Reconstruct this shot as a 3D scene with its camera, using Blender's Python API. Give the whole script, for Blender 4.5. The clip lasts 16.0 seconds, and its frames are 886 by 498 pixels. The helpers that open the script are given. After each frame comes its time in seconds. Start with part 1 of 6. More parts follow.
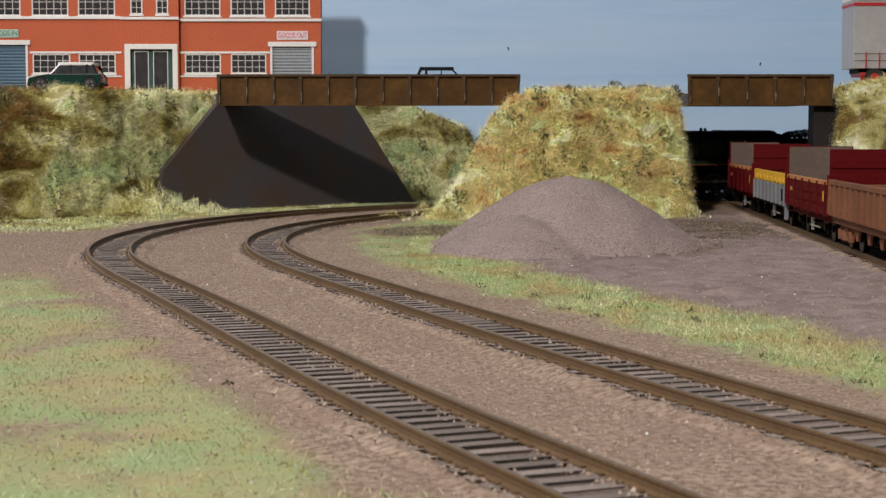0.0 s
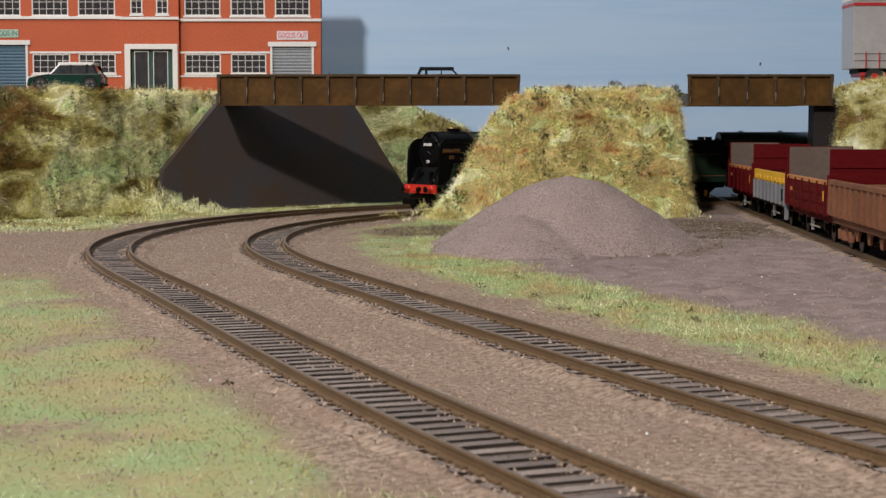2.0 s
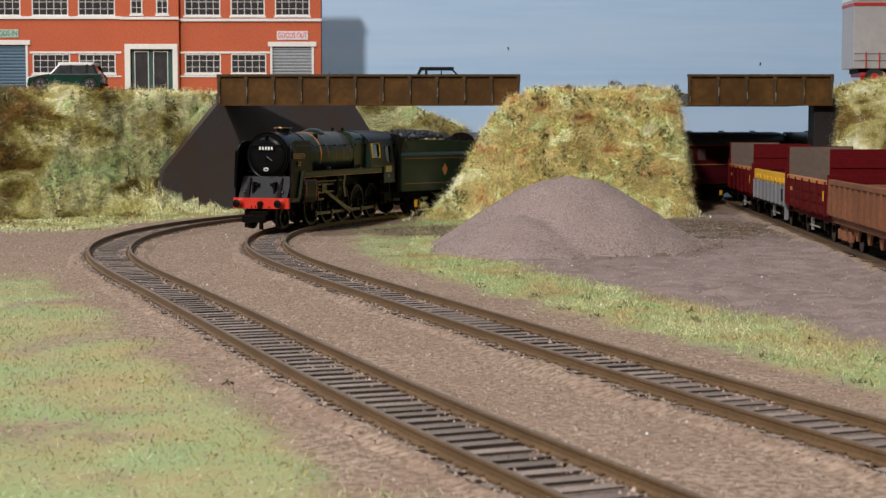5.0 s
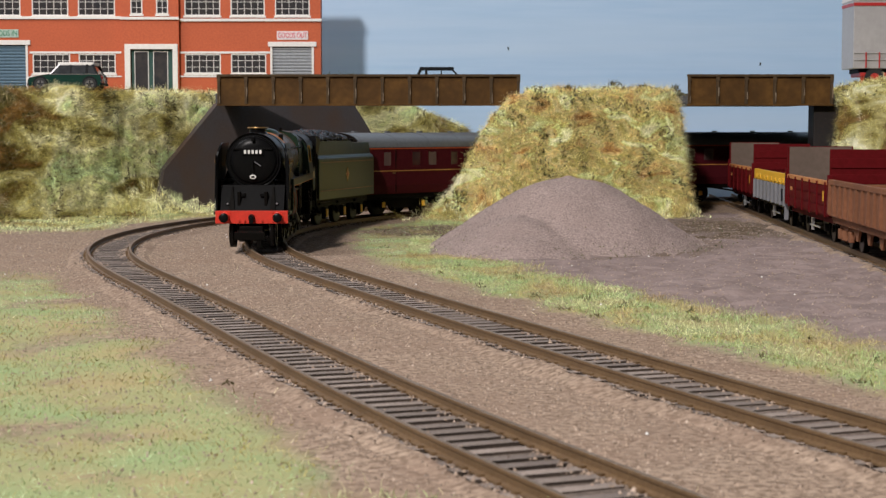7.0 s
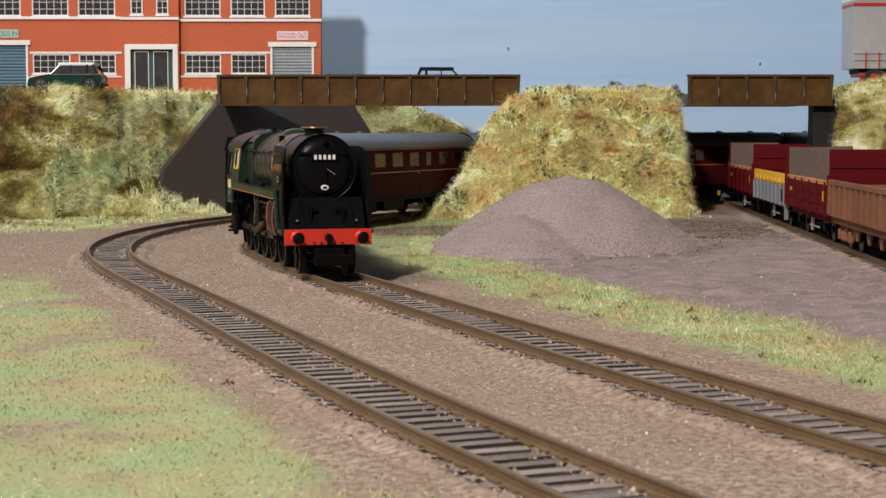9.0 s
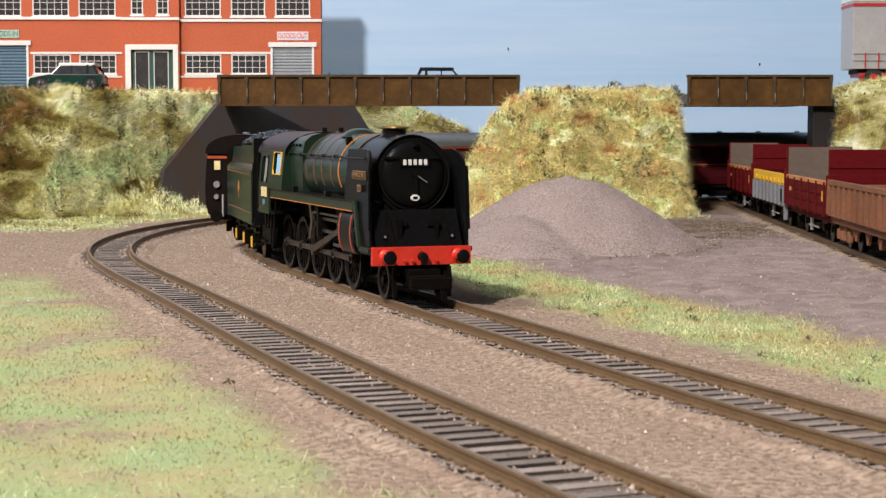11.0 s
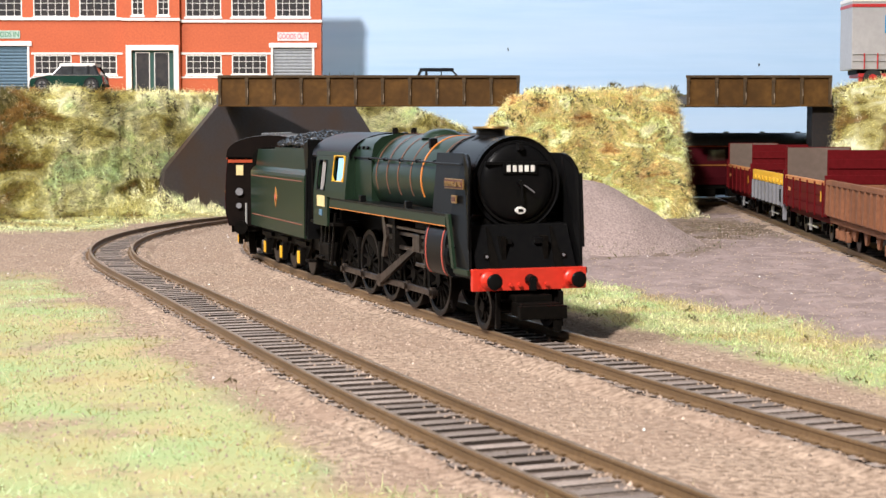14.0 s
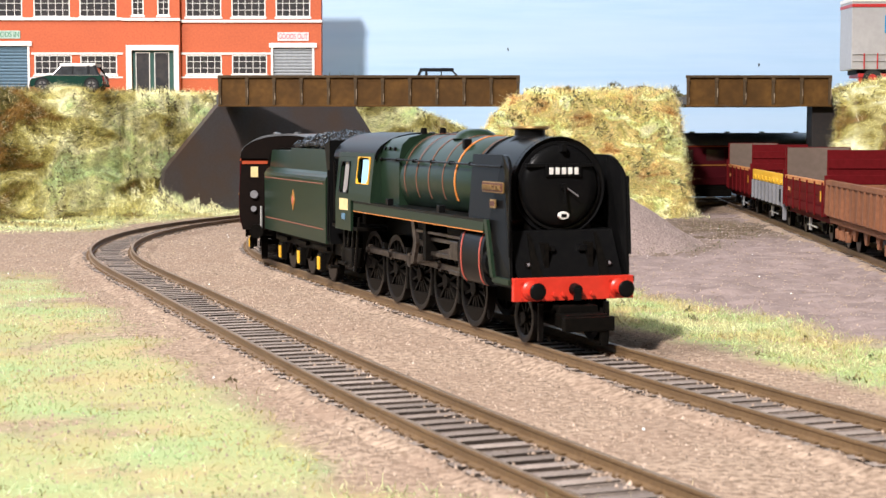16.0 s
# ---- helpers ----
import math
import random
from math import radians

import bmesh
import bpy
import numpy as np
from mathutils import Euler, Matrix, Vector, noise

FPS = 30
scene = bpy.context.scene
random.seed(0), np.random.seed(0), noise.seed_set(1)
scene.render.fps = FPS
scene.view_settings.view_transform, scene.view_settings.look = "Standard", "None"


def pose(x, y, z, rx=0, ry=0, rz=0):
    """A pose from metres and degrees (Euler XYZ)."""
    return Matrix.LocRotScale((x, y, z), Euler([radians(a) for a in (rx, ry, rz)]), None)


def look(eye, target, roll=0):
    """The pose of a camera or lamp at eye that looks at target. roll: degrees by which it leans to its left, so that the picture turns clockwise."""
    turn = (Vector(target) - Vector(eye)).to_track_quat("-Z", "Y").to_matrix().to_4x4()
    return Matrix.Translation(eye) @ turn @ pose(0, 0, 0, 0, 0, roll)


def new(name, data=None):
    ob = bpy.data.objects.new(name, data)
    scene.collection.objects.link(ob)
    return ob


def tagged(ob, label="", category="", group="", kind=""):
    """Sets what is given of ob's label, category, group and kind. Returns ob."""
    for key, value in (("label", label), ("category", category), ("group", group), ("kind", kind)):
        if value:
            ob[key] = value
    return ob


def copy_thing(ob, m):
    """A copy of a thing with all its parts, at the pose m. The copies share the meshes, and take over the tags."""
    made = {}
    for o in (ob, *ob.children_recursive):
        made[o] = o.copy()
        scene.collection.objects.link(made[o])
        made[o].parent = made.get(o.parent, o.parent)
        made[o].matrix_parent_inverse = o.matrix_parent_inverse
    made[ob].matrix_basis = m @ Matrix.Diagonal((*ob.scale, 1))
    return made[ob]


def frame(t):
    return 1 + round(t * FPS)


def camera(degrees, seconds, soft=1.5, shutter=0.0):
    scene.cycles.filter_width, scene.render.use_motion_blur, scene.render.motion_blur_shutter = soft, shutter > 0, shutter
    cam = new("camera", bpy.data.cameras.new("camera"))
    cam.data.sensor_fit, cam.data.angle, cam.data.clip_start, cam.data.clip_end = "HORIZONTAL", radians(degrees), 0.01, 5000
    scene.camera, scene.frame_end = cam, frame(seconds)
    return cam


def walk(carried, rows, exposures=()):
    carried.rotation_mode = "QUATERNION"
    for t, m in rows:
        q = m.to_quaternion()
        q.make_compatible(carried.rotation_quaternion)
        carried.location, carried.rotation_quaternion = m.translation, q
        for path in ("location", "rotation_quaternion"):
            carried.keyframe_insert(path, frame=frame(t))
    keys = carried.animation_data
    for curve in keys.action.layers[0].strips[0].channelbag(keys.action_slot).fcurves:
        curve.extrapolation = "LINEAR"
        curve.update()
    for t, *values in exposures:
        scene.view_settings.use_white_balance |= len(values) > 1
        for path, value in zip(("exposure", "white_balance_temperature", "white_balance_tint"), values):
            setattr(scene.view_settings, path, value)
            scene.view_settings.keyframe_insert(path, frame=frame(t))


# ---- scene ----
cam = camera(30.0, 16.0, soft=1.35)
EYE = 0.05484
cam.data.dof.use_dof, cam.data.dof.focus_distance, cam.data.dof.aperture_fstop = True, 0.7, 110
walk(cam, [(0, pose(0, 0.0, EYE, 85.844, 0, 0)), (6, pose(0, 0.0, EYE, 85.844, 0, 0)), (9, pose(0, -0.0005, EYE, 85.85, 0, 0)),
           (12, pose(0, -0.003, EYE, 85.86, 0, 0)), (14, pose(0, -0.0045, EYE, 85.87, 0, 0)), (16, pose(0, -0.005, EYE, 85.87, 0, 0))],
     exposures=[(0, 0.08), (4.2, 0.18), (7, 0.31), (9, 0.33), (11.5, 0.78), (12.5, 0.96), (14, 1.12), (16, 1.22)])

MM = 0.001
RH = 3.8  # rail head over the ground, mm


def P(x, y, z, rx=0, ry=0, rz=0):
    """A pose in millimetres."""
    return pose(x * MM, y * MM, z * MM, rx, ry, rz)


# ---- world and lamps: a hall with ceiling panels and one display lamp to the left of the camera ----
world = bpy.data.worlds.new("hall")
scene.world = world
world.use_nodes = True
world.node_tree.nodes["Background"].inputs[0].default_value = (0.9, 0.95, 1.0, 1)
world.node_tree.nodes["Background"].inputs[1].default_value = 0.012


def area_lamp(name, eye, target, size, watts, colour):
    data = bpy.data.lights.new(name, "AREA")
    data.shape, data.size, data.energy, data.color = "SQUARE", size, watts, colour
    ob = new(name, data)
    ob.matrix_world = look(eye, target)
    return ob


area_lamp("display_lamp", (-0.78, -1.3, 1.66), (0, 0.95, 0.03), 0.14, 57, (1.0, 0.935, 0.905))
area_lamp("ceiling_panel_lamp", (-1.1, 0.42, 1.5), (0, 0.75, 0), 0.7, 16, (0.99, 0.97, 1.0))

# ---- materials ----
def srgb(r, g, b):
    return tuple(((c / 255 + 0.055) / 1.055) ** 2.4 if c > 10 else c / 255 / 12.92 for c in (r, g, b)) + (1,)


def material(name, col_a, col_b=None, fine=900, coarse=60, rough=0.7, metal=0.0, bump=0.15, per_piece=0.0, spec=0.5, col_c=None, island=0.0, mix_c=0.5):
    """Two scales of noise mix two or three colours; bump from the fine one."""
    m = bpy.data.materials.new(name)
    m.use_nodes = True
    nt = m.node_tree
    n, l = nt.nodes, nt.links
    b = n["Principled BSDF"]
    col_b = col_b or tuple(c * 0.8 for c in col_a[:3]) + (1,)
    co = n.new("ShaderNodeTexCoord")
    f = n.new("ShaderNodeTexNoise")
    f.inputs["Scale"].default_value, f.inputs["Detail"].default_value = fine, 4
    c = n.new("ShaderNodeTexNoise")
    c.inputs["Scale"].default_value, c.inputs["Detail"].default_value = coarse, 3
    l.new(co.outputs["Object"], f.inputs["Vector"])
    l.new(co.outputs["Object"], c.inputs["Vector"])
    rf = n.new("ShaderNodeMapRange")
    rf.inputs[1].default_value, rf.inputs[2].default_value = 0.35, 0.65
    l.new(f.outputs["Fac"], rf.inputs[0])
    m1 = n.new("ShaderNodeMix")
    m1.data_type = "RGBA"
    m1.inputs[6].default_value, m1.inputs[7].default_value = col_a, col_b
    l.new(rf.outputs[0], m1.inputs[0])
    last = m1.outputs[2]
    rc = n.new("ShaderNodeMapRange")
    rc.inputs[1].default_value, rc.inputs[2].default_value = 0.4, 0.65
    rc.inputs[4].default_value = mix_c
    l.new(c.outputs["Fac"], rc.inputs[0])
    m2 = n.new("ShaderNodeMix")
    m2.data_type = "RGBA"
    m2.inputs[7].default_value = col_c or tuple(x * 0.82 for x in col_b[:3]) + (1,)
    l.new(rc.outputs[0], m2.inputs[0])
    l.new(last, m2.inputs[6])
    last = m2.outputs[2]
    if per_piece or island:
        h = n.new("ShaderNodeHueSaturation")
        if island:
            g = n.new("ShaderNodeNewGeometry")
            rnd = g.outputs["Random Per Island"]
        else:
            g = n.new("ShaderNodeObjectInfo")
            rnd = g.outputs["Random"]
        k = n.new("ShaderNodeMapRange")
        amount = island or per_piece
        k.inputs[3].default_value, k.inputs[4].default_value = 1 - amount, 1 + amount
        l.new(rnd, k.inputs[0])
        l.new(k.outputs[0], h.inputs["Value"])
        l.new(last, h.inputs["Color"])
        last = h.outputs["Color"]
    l.new(last, b.inputs["Base Color"])
    b.inputs["Roughness"].default_value, b.inputs["Metallic"].default_value, b.inputs["Specular IOR Level"].default_value = rough, metal, spec
    if bump:
        bu = n.new("ShaderNodeBump")
        bu.inputs["Strength"].default_value, bu.inputs["Distance"].default_value = bump, 0.0004
        l.new(f.outputs["Fac"], bu.inputs["Height"])
        l.new(bu.outputs[0], b.inputs["Normal"])
    return m


M = {}
M["sand"] = material("sand", (0.41, 0.312, 0.235, 1), (0.175, 0.125, 0.09, 1), 620, 30, 0.95, bump=1.0, col_c=(0.25, 0.175, 0.13, 1), mix_c=0.65, spec=0.1)
M["rail"] = material("rail_steel", (0.19, 0.12, 0.06, 1), (0.14, 0.085, 0.042, 1), 1200, 60, 0.5, 0.25, 0.1)
M["rail_top"] = material("rail_top", (0.30, 0.24, 0.18, 1), (0.20, 0.14, 0.09, 1), 900, 50, 0.55, 0.6, 0.05)
M["sleeper"] = material("sleeper", (0.055, 0.042, 0.034, 1), (0.035, 0.028, 0.023, 1), 1500, 80, 0.85, bump=0.3, per_piece=0.3, col_c=(0.10, 0.075, 0.06, 1), spec=0.2)
M["sleeper_top"] = material("dusty_sleeper", (0.30, 0.25, 0.215, 1), (0.19, 0.155, 0.135, 1), 1300, 60, 0.8, bump=0.4, per_piece=0.3, col_c=(0.15, 0.125, 0.11, 1), spec=0.25)
M["trackbed"] = material("dirty_ballast", (0.23, 0.18, 0.15, 1), (0.10, 0.08, 0.068, 1), 1100, 22, 0.95, bump=1.0, col_c=(0.085, 0.07, 0.06, 1), mix_c=0.7, spec=0.1)
M["girder"] = material("girder", (0.12, 0.060, 0.017, 1), (0.085, 0.043, 0.013, 1), 260, 45, 0.55, bump=0.1, col_c=(0.05, 0.026, 0.010, 1), mix_c=0.7, spec=0.1)
M["girder_edge"] = material("girder_edge", (0.085, 0.055, 0.028, 1), (0.055, 0.036, 0.019, 1), 500, 45, 0.6, spec=0.15)
M["girder_chip"] = material("girder_chip", (0.32, 0.25, 0.17, 1), (0.10, 0.06, 0.03, 1), 420, 90, 0.6, bump=0.1)
M["concrete"] = material("abutment_card", (0.066, 0.06, 0.062, 1), (0.058, 0.05, 0.05, 1), 700, 30, 0.45, bump=0.1, col_c=(0.075, 0.047, 0.032, 1), mix_c=0.8, spec=0.35)
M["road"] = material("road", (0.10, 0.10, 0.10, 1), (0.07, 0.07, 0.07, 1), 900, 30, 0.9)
M["earth"] = material("earth", (0.21, 0.165, 0.06, 1), (0.28, 0.23, 0.09, 1), 600, 40, 0.95, bump=0.5, col_c=(0.16, 0.09, 0.03, 1), spec=0.1)
M["gravel"] = material("gravel", (0.37, 0.29, 0.265, 1), (0.22, 0.17, 0.155, 1), 1000, 30, 0.95, bump=0.9, col_c=(0.26, 0.20, 0.18, 1), mix_c=0.6, spec=0.1)
M["stone"] = material("stones", (0.42, 0.32, 0.25, 1), (0.30, 0.22, 0.165, 1), 900, 60, 0.9, island=0.35)
M["grey_stone"] = material("grey_stones", (0.34, 0.275, 0.25, 1), (0.25, 0.20, 0.18, 1), 900, 60, 0.9, island=0.3, spec=0.1)
M["brick_red"] = material("orange_brick", (0.51, 0.10, 0.028, 1), (0.44, 0.08, 0.022, 1), 700, 30, 0.6, bump=0.05, mix_c=0.25)
M["white"] = material("white_paint", (0.78, 0.76, 0.73, 1), (0.70, 0.68, 0.65, 1), 700, 30, 0.5, bump=0.03, mix_c=0.2)
M["glass_dark"] = material("window_glazing", (0.035, 0.035, 0.04, 1), (0.06, 0.055, 0.055, 1), 200, 60, 0.12, bump=0)
M["shutter"] = material("shutter", (0.33, 0.35, 0.37, 1), (0.28, 0.30, 0.32, 1), 500, 30, 0.5, bump=0.05)
M["shutter_blue"] = material("shutter_blue", (0.11, 0.19, 0.26, 1), (0.09, 0.16, 0.22, 1), 500, 30, 0.5, bump=0.05)
M["sky"] = material("painted_board", (0.395, 0.55, 0.735, 1), (0.35, 0.515, 0.71, 1), 16, 4, 0.45, bump=0.22, col_c=(0.455, 0.585, 0.73, 1))
def brushed(m, along, across):
    nt = m.node_tree
    co = [x for x in nt.nodes if x.bl_idname == "ShaderNodeTexCoord"][0]
    mp = nt.nodes.new("ShaderNodeMapping")
    mp.inputs["Scale"].default_value = (along, 1, across)
    nt.links.new(co.outputs["Object"], mp.inputs["Vector"])
    for x in nt.nodes:
        if x.bl_idname == "ShaderNodeTexNoise":
            nt.links.new(mp.outputs[0], x.inputs["Vector"])


brushed(M["sky"], 0.9, 14)
M["black"] = material("black_paint", (0.0045, 0.0045, 0.005, 1), (0.006, 0.006, 0.006, 1), 600, 60, 0.3, bump=0.02, spec=0.075)
M["frame_black"] = material("chassis_black", (0.004, 0.0037, 0.0034, 1), (0.007, 0.006, 0.005, 1), 700, 60, 0.4, bump=0.06, spec=0.025)
M["green"] = material("loco_green", (0.0135, 0.027, 0.0155, 1), (0.011, 0.0225, 0.013, 1), 600, 40, 0.3, bump=0.02, mix_c=0.3, spec=0.2)
M["maroon"] = material("maroon", (0.058, 0.006, 0.009, 1), (0.05, 0.005, 0.008, 1), 600, 40, 0.62, bump=0.02, mix_c=0.3, spec=0.05)
M["wagon_maroon"] = material("wagon_maroon", (0.10, 0.005, 0.007, 1), (0.08, 0.004, 0.005, 1), 600, 40, 0.65, bump=0.03, mix_c=0.3, spec=0.06)
M["red"] = material("buffer_red", (0.62, 0.035, 0.018, 1), (0.55, 0.03, 0.015, 1), 600, 40, 0.4, bump=0.02, mix_c=0.2)
M["orange"] = material("lining_orange", (0.65, 0.22, 0.04, 1), (0.58, 0.19, 0.03, 1), 600, 40, 0.45, bump=0)
M["roof_grey"] = material("coach_roof", (0.115, 0.12, 0.125, 1), (0.09, 0.095, 0.10, 1), 500, 30, 0.38, bump=0.02)
M["tan"] = material("wagon_tan", (0.23, 0.098, 0.05, 1), (0.18, 0.075, 0.038, 1), 500, 40, 0.75, bump=0.1, col_c=(0.12, 0.055, 0.03, 1), spec=0.2)
M["wood_inside"] = material("wagon_inside", (0.145, 0.105, 0.085, 1), (0.12, 0.09, 0.07, 1), 400, 40, 0.7, bump=0.05, spec=0.2)
M["wagon_grey"] = material("wagon_grey", (0.20, 0.20, 0.215, 1), (0.17, 0.17, 0.18, 1), 500, 40, 0.55, bump=0.03, spec=0.2)
# near-black for the backdrop's dark chips and for shade painted on the pier
M["dark_card"] = material("dark_card", (0.018, 0.017, 0.018, 1), (0.025, 0.02, 0.018, 1), 500, 40, 0.6, bump=0.05, spec=0.2)
M["yellow"] = material("yellow_paint", (0.75, 0.42, 0.02, 1), (0.68, 0.37, 0.02, 1), 500, 40, 0.5, bump=0)
M["plywood"] = material("plywood", (0.36, 0.26, 0.16, 1), (0.30, 0.21, 0.13, 1), 200, 12, 0.8, bump=0.1)
M["plaster"] = material("hall_wall", (0.2, 0.195, 0.19, 1), (0.18, 0.175, 0.17, 1), 40, 4, 0.9, bump=0)

# ---- mesh tools, all in millimetres ----
def part(name, bm, mat, parent=None, label="", smooth=False, at=None):
    me = bpy.data.meshes.new(name)
    bmesh.ops.scale(bm, vec=(MM, MM, MM), verts=bm.verts)
    if smooth:
        for f in bm.faces:
            f.smooth = True
        for e in bm.edges:
            if len(e.link_faces) == 2 and e.calc_face_angle(0) > 0.7:
                e.smooth = False
    bm.to_mesh(me)
    bm.free()
    for x in (mat if isinstance(mat, (list, tuple)) else [mat]):
        me.materials.append(M[x] if isinstance(x, str) else x)
    ob = new(name, me)
    if parent is not None:
        ob.parent = parent
    if at is not None:
        ob.matrix_basis = at
    if label:
        ob["label"] = label
    return ob


def thing(name, label, category, at=None, group="", kind=""):
    ob = new(name)
    ob.empty_display_size = 0.01
    if at is not None:
        ob.matrix_basis = at
    return tagged(ob, label, category, group, kind)


def add_box(bm, x0, x1, y0, y1, z0, z1, bevel=0.0, mat=0):
    r = bmesh.ops.create_cube(bm, size=1.0)
    vs = r["verts"]
    for v in vs:
        v.co = Vector((x0 + (v.co.x + 0.5) * (x1 - x0), y0 + (v.co.y + 0.5) * (y1 - y0), z0 + (v.co.z + 0.5) * (z1 - z0)))
    fs = {f for v in vs for f in v.link_faces}
    if bevel > 0:
        es = {e for v in vs for e in v.link_edges}
        r = bmesh.ops.bevel(bm, geom=list(es), offset=bevel, segments=2, profile=0.7, affect="EDGES")
        fs = set(r["faces"]) | {f for f in fs if f.is_valid}
    for f in fs:
        f.material_index = mat
    return bm


def box(x0, x1, y0, y1, z0, z1, bevel=0.0):
    return add_box(bmesh.new(), x0, x1, y0, y1, z0, z1, bevel)


def add_cyl(bm, a, b, r0, r1=None, seg=24, cap=True):
    a, b = Vector(a), Vector(b)
    m = Matrix.Translation((a + b) / 2) @ (b - a).to_track_quat("Z", "Y").to_matrix().to_4x4()
    bmesh.ops.create_cone(bm, cap_ends=cap, segments=seg, radius1=r0, radius2=r0 if r1 is None else r1, depth=(b - a).length, matrix=m)
    return bm


def cyl(a, b, r0, r1=None, seg=24):
    return add_cyl(bmesh.new(), a, b, r0, r1, seg)


def add_loft(bm, rings, cap=True, mat=0, closed=True):
    """Joins rings of equally many points into a skin."""
    vr = [[bm.verts.new(p) for p in ring] for ring in rings]
    n = len(vr[0])
    fs = []
    for a, b in zip(vr, vr[1:]):
        for i in range(n if closed else n - 1):
            j = (i + 1) % n
            fs.append(bm.faces.new((a[i], a[j], b[j], b[i])))
    if cap and closed:
        fs.append(bm.faces.new(vr[0][::-1]))
        fs.append(bm.faces.new(vr[-1]))
    for f in fs:
        f.material_index = mat
    return bm


def loft(rings, cap=True):
    bm = add_loft(bmesh.new(), rings, cap)
    bmesh.ops.recalc_face_normals(bm, faces=bm.faces)
    return bm


def prism(points, axis, a, b):
    """A flat outline pushed from a to b along an axis; points are the other two coordinates in order."""
    def put(p, c):
        q = list(p)
        q.insert("xyz".index(axis), c)
        return q
    return loft([[put(p, a) for p in points], [put(p, b) for p in points]])


def stuff(name, verts, faces, mat, label, category, parent=None):
    me = bpy.data.meshes.new(name)
    v = np.asarray(verts, np.float32).reshape(-1, 3) * MM
    f = np.asarray(faces, np.int32)
    me.vertices.add(len(v))
    me.vertices.foreach_set("co", v.ravel())
    me.loops.add(f.size)
    me.loops.foreach_set("vertex_index", f.ravel())
    me.polygons.add(len(f))
    me.polygons.foreach_set("loop_start", np.arange(len(f), dtype=np.int32) * f.shape[1])
    me.update(calc_edges=True)
    me.validate()
    me.materials.append(M[mat])
    ob = new(name, me)
    if parent is not None:
        ob.parent = parent
    return tagged(ob, label, category, kind="stuff")


# ---- the two curved tracks: start, heading and curvature per metre ----
class Line:
    def __init__(self, x, y, heading, bends, straight_after=None, length=2200):
        self.ds = 5.0
        n = int(length / self.ds)
        s = np.arange(n) * self.ds + self.ds / 2
        k = np.interp(s, np.arange(len(bends)) * 156.25, bends) / 1000
        if straight_after:
            k[s > straight_after] = 0
        turn = heading + np.cumsum(k * self.ds) - k * self.ds / 2
        self.p = np.vstack([[x, y], np.array([x, y]) + np.cumsum(np.c_[np.cos(turn), np.sin(turn)] * self.ds, 0)])
        self.s = np.arange(n + 1) * self.ds

    def at(self, s):
        if s < 0:
            d = (self.p[1] - self.p[0]) / self.ds
            return self.p[0] + d * s
        return np.array([np.interp(s, self.s, self.p[:, 0]), np.interp(s, self.s, self.p[:, 1])])

    def heading(self, s):
        d = self.at(s + 2) - self.at(s - 2)
        return math.atan2(d[1], d[0])

    def distance(self, x, y):
        """Side distance of points from the line, positive to its left."""
        x, y = np.asarray(x, float), np.asarray(y, float)
        q = self.p[::4]
        best, side = np.full(x.shape, 1e9), np.zeros(x.shape)
        for i in range(len(q) - 1):
            d = q[i + 1] - q[i]
            t = np.clip(((x - q[i, 0]) * d[0] + (y - q[i, 1]) * d[1]) / (d @ d), 0, 1)
            ex, ey = x - q[i, 0] - t * d[0], y - q[i, 1] - t * d[1]
            e = np.hypot(ex, ey)
            side = np.where(e < best, np.sign(d[0] * ey - d[1] * ex) * e, side)
            best = np.minimum(best, e)
        return side


line_outer = Line(13.55, 258.5, 1.9704, (-0.682, -0.044, 0.164, -2.09, -2.05, -2.35, -2.3), 1290)
line_inner = Line(75.9, 269.9, 1.9519, (-0.385, -0.051, -0.104, -1.796, -2.737, -2.564, -2.564), 1205)
line_siding = Line(171, 480, radians(86.7), (0, 0), length=900)

# ---- ground ----
def smooth(a, b, x):
    t = np.clip((np.asarray(x, float) - a) / (b - a), 0, 1)
    return t * t * (3 - 2 * t)


def lumps(x, y, size, seed=0.0):
    return np.array([noise.noise((a / size + seed, b / size - seed, seed)) for a, b in zip(np.ravel(x), np.ravel(y))]).reshape(np.shape(x))


def grid_mesh(name, x0, x1, y0, y1, step, height, mats):
    xs, ys = np.arange(x0, x1 + step, step), np.arange(y0, y1 + step, step)
    X, Y = np.meshgrid(xs, ys)
    Z = height(X, Y)
    n, m = X.shape
    idx = np.arange(n * m).reshape(n, m)
    f = np.stack([idx[:-1, :-1], idx[:-1, 1:], idx[1:, 1:], idx[1:, :-1]], -1).reshape(-1, 4)
    ob = stuff(name, np.c_[X.ravel(), Y.ravel(), Z.ravel()], f, mats, "", "")
    for q in ob.data.polygons:
        q.use_smooth = True
    return ob, X, Y, Z


def ground_height(X, Y):
    """Low swells, small hummocks, and the ridged crust of the yard."""
    z = 0.8 * lumps(X, Y, 45, 3.3) + 0.4 * lumps(X, Y, 11, 8.1) + 0.25
    yard = smooth(82, 100, -line_inner.distance(X, Y) + 9 * lumps(X, Y, 28, 11.0))
    crust = np.abs(lumps(X * 0.75, Y, 17, 31.0)) + 0.6 * np.abs(lumps(X, Y, 7.5, 36.0))
    return z + yard * (0.75 - 2.6 * smooth(0.0, 0.34, 0.34 - crust) + 0.5 * lumps(X, Y, 5, 71.0))


ground, GX, GY, GZ = grid_mesh("ground", -420, 700, 150, 1296, 4, ground_height, "sand")
tagged(ground, "sandy beige layout baseboard with grass and grey yard patches", "ground", kind="structure")


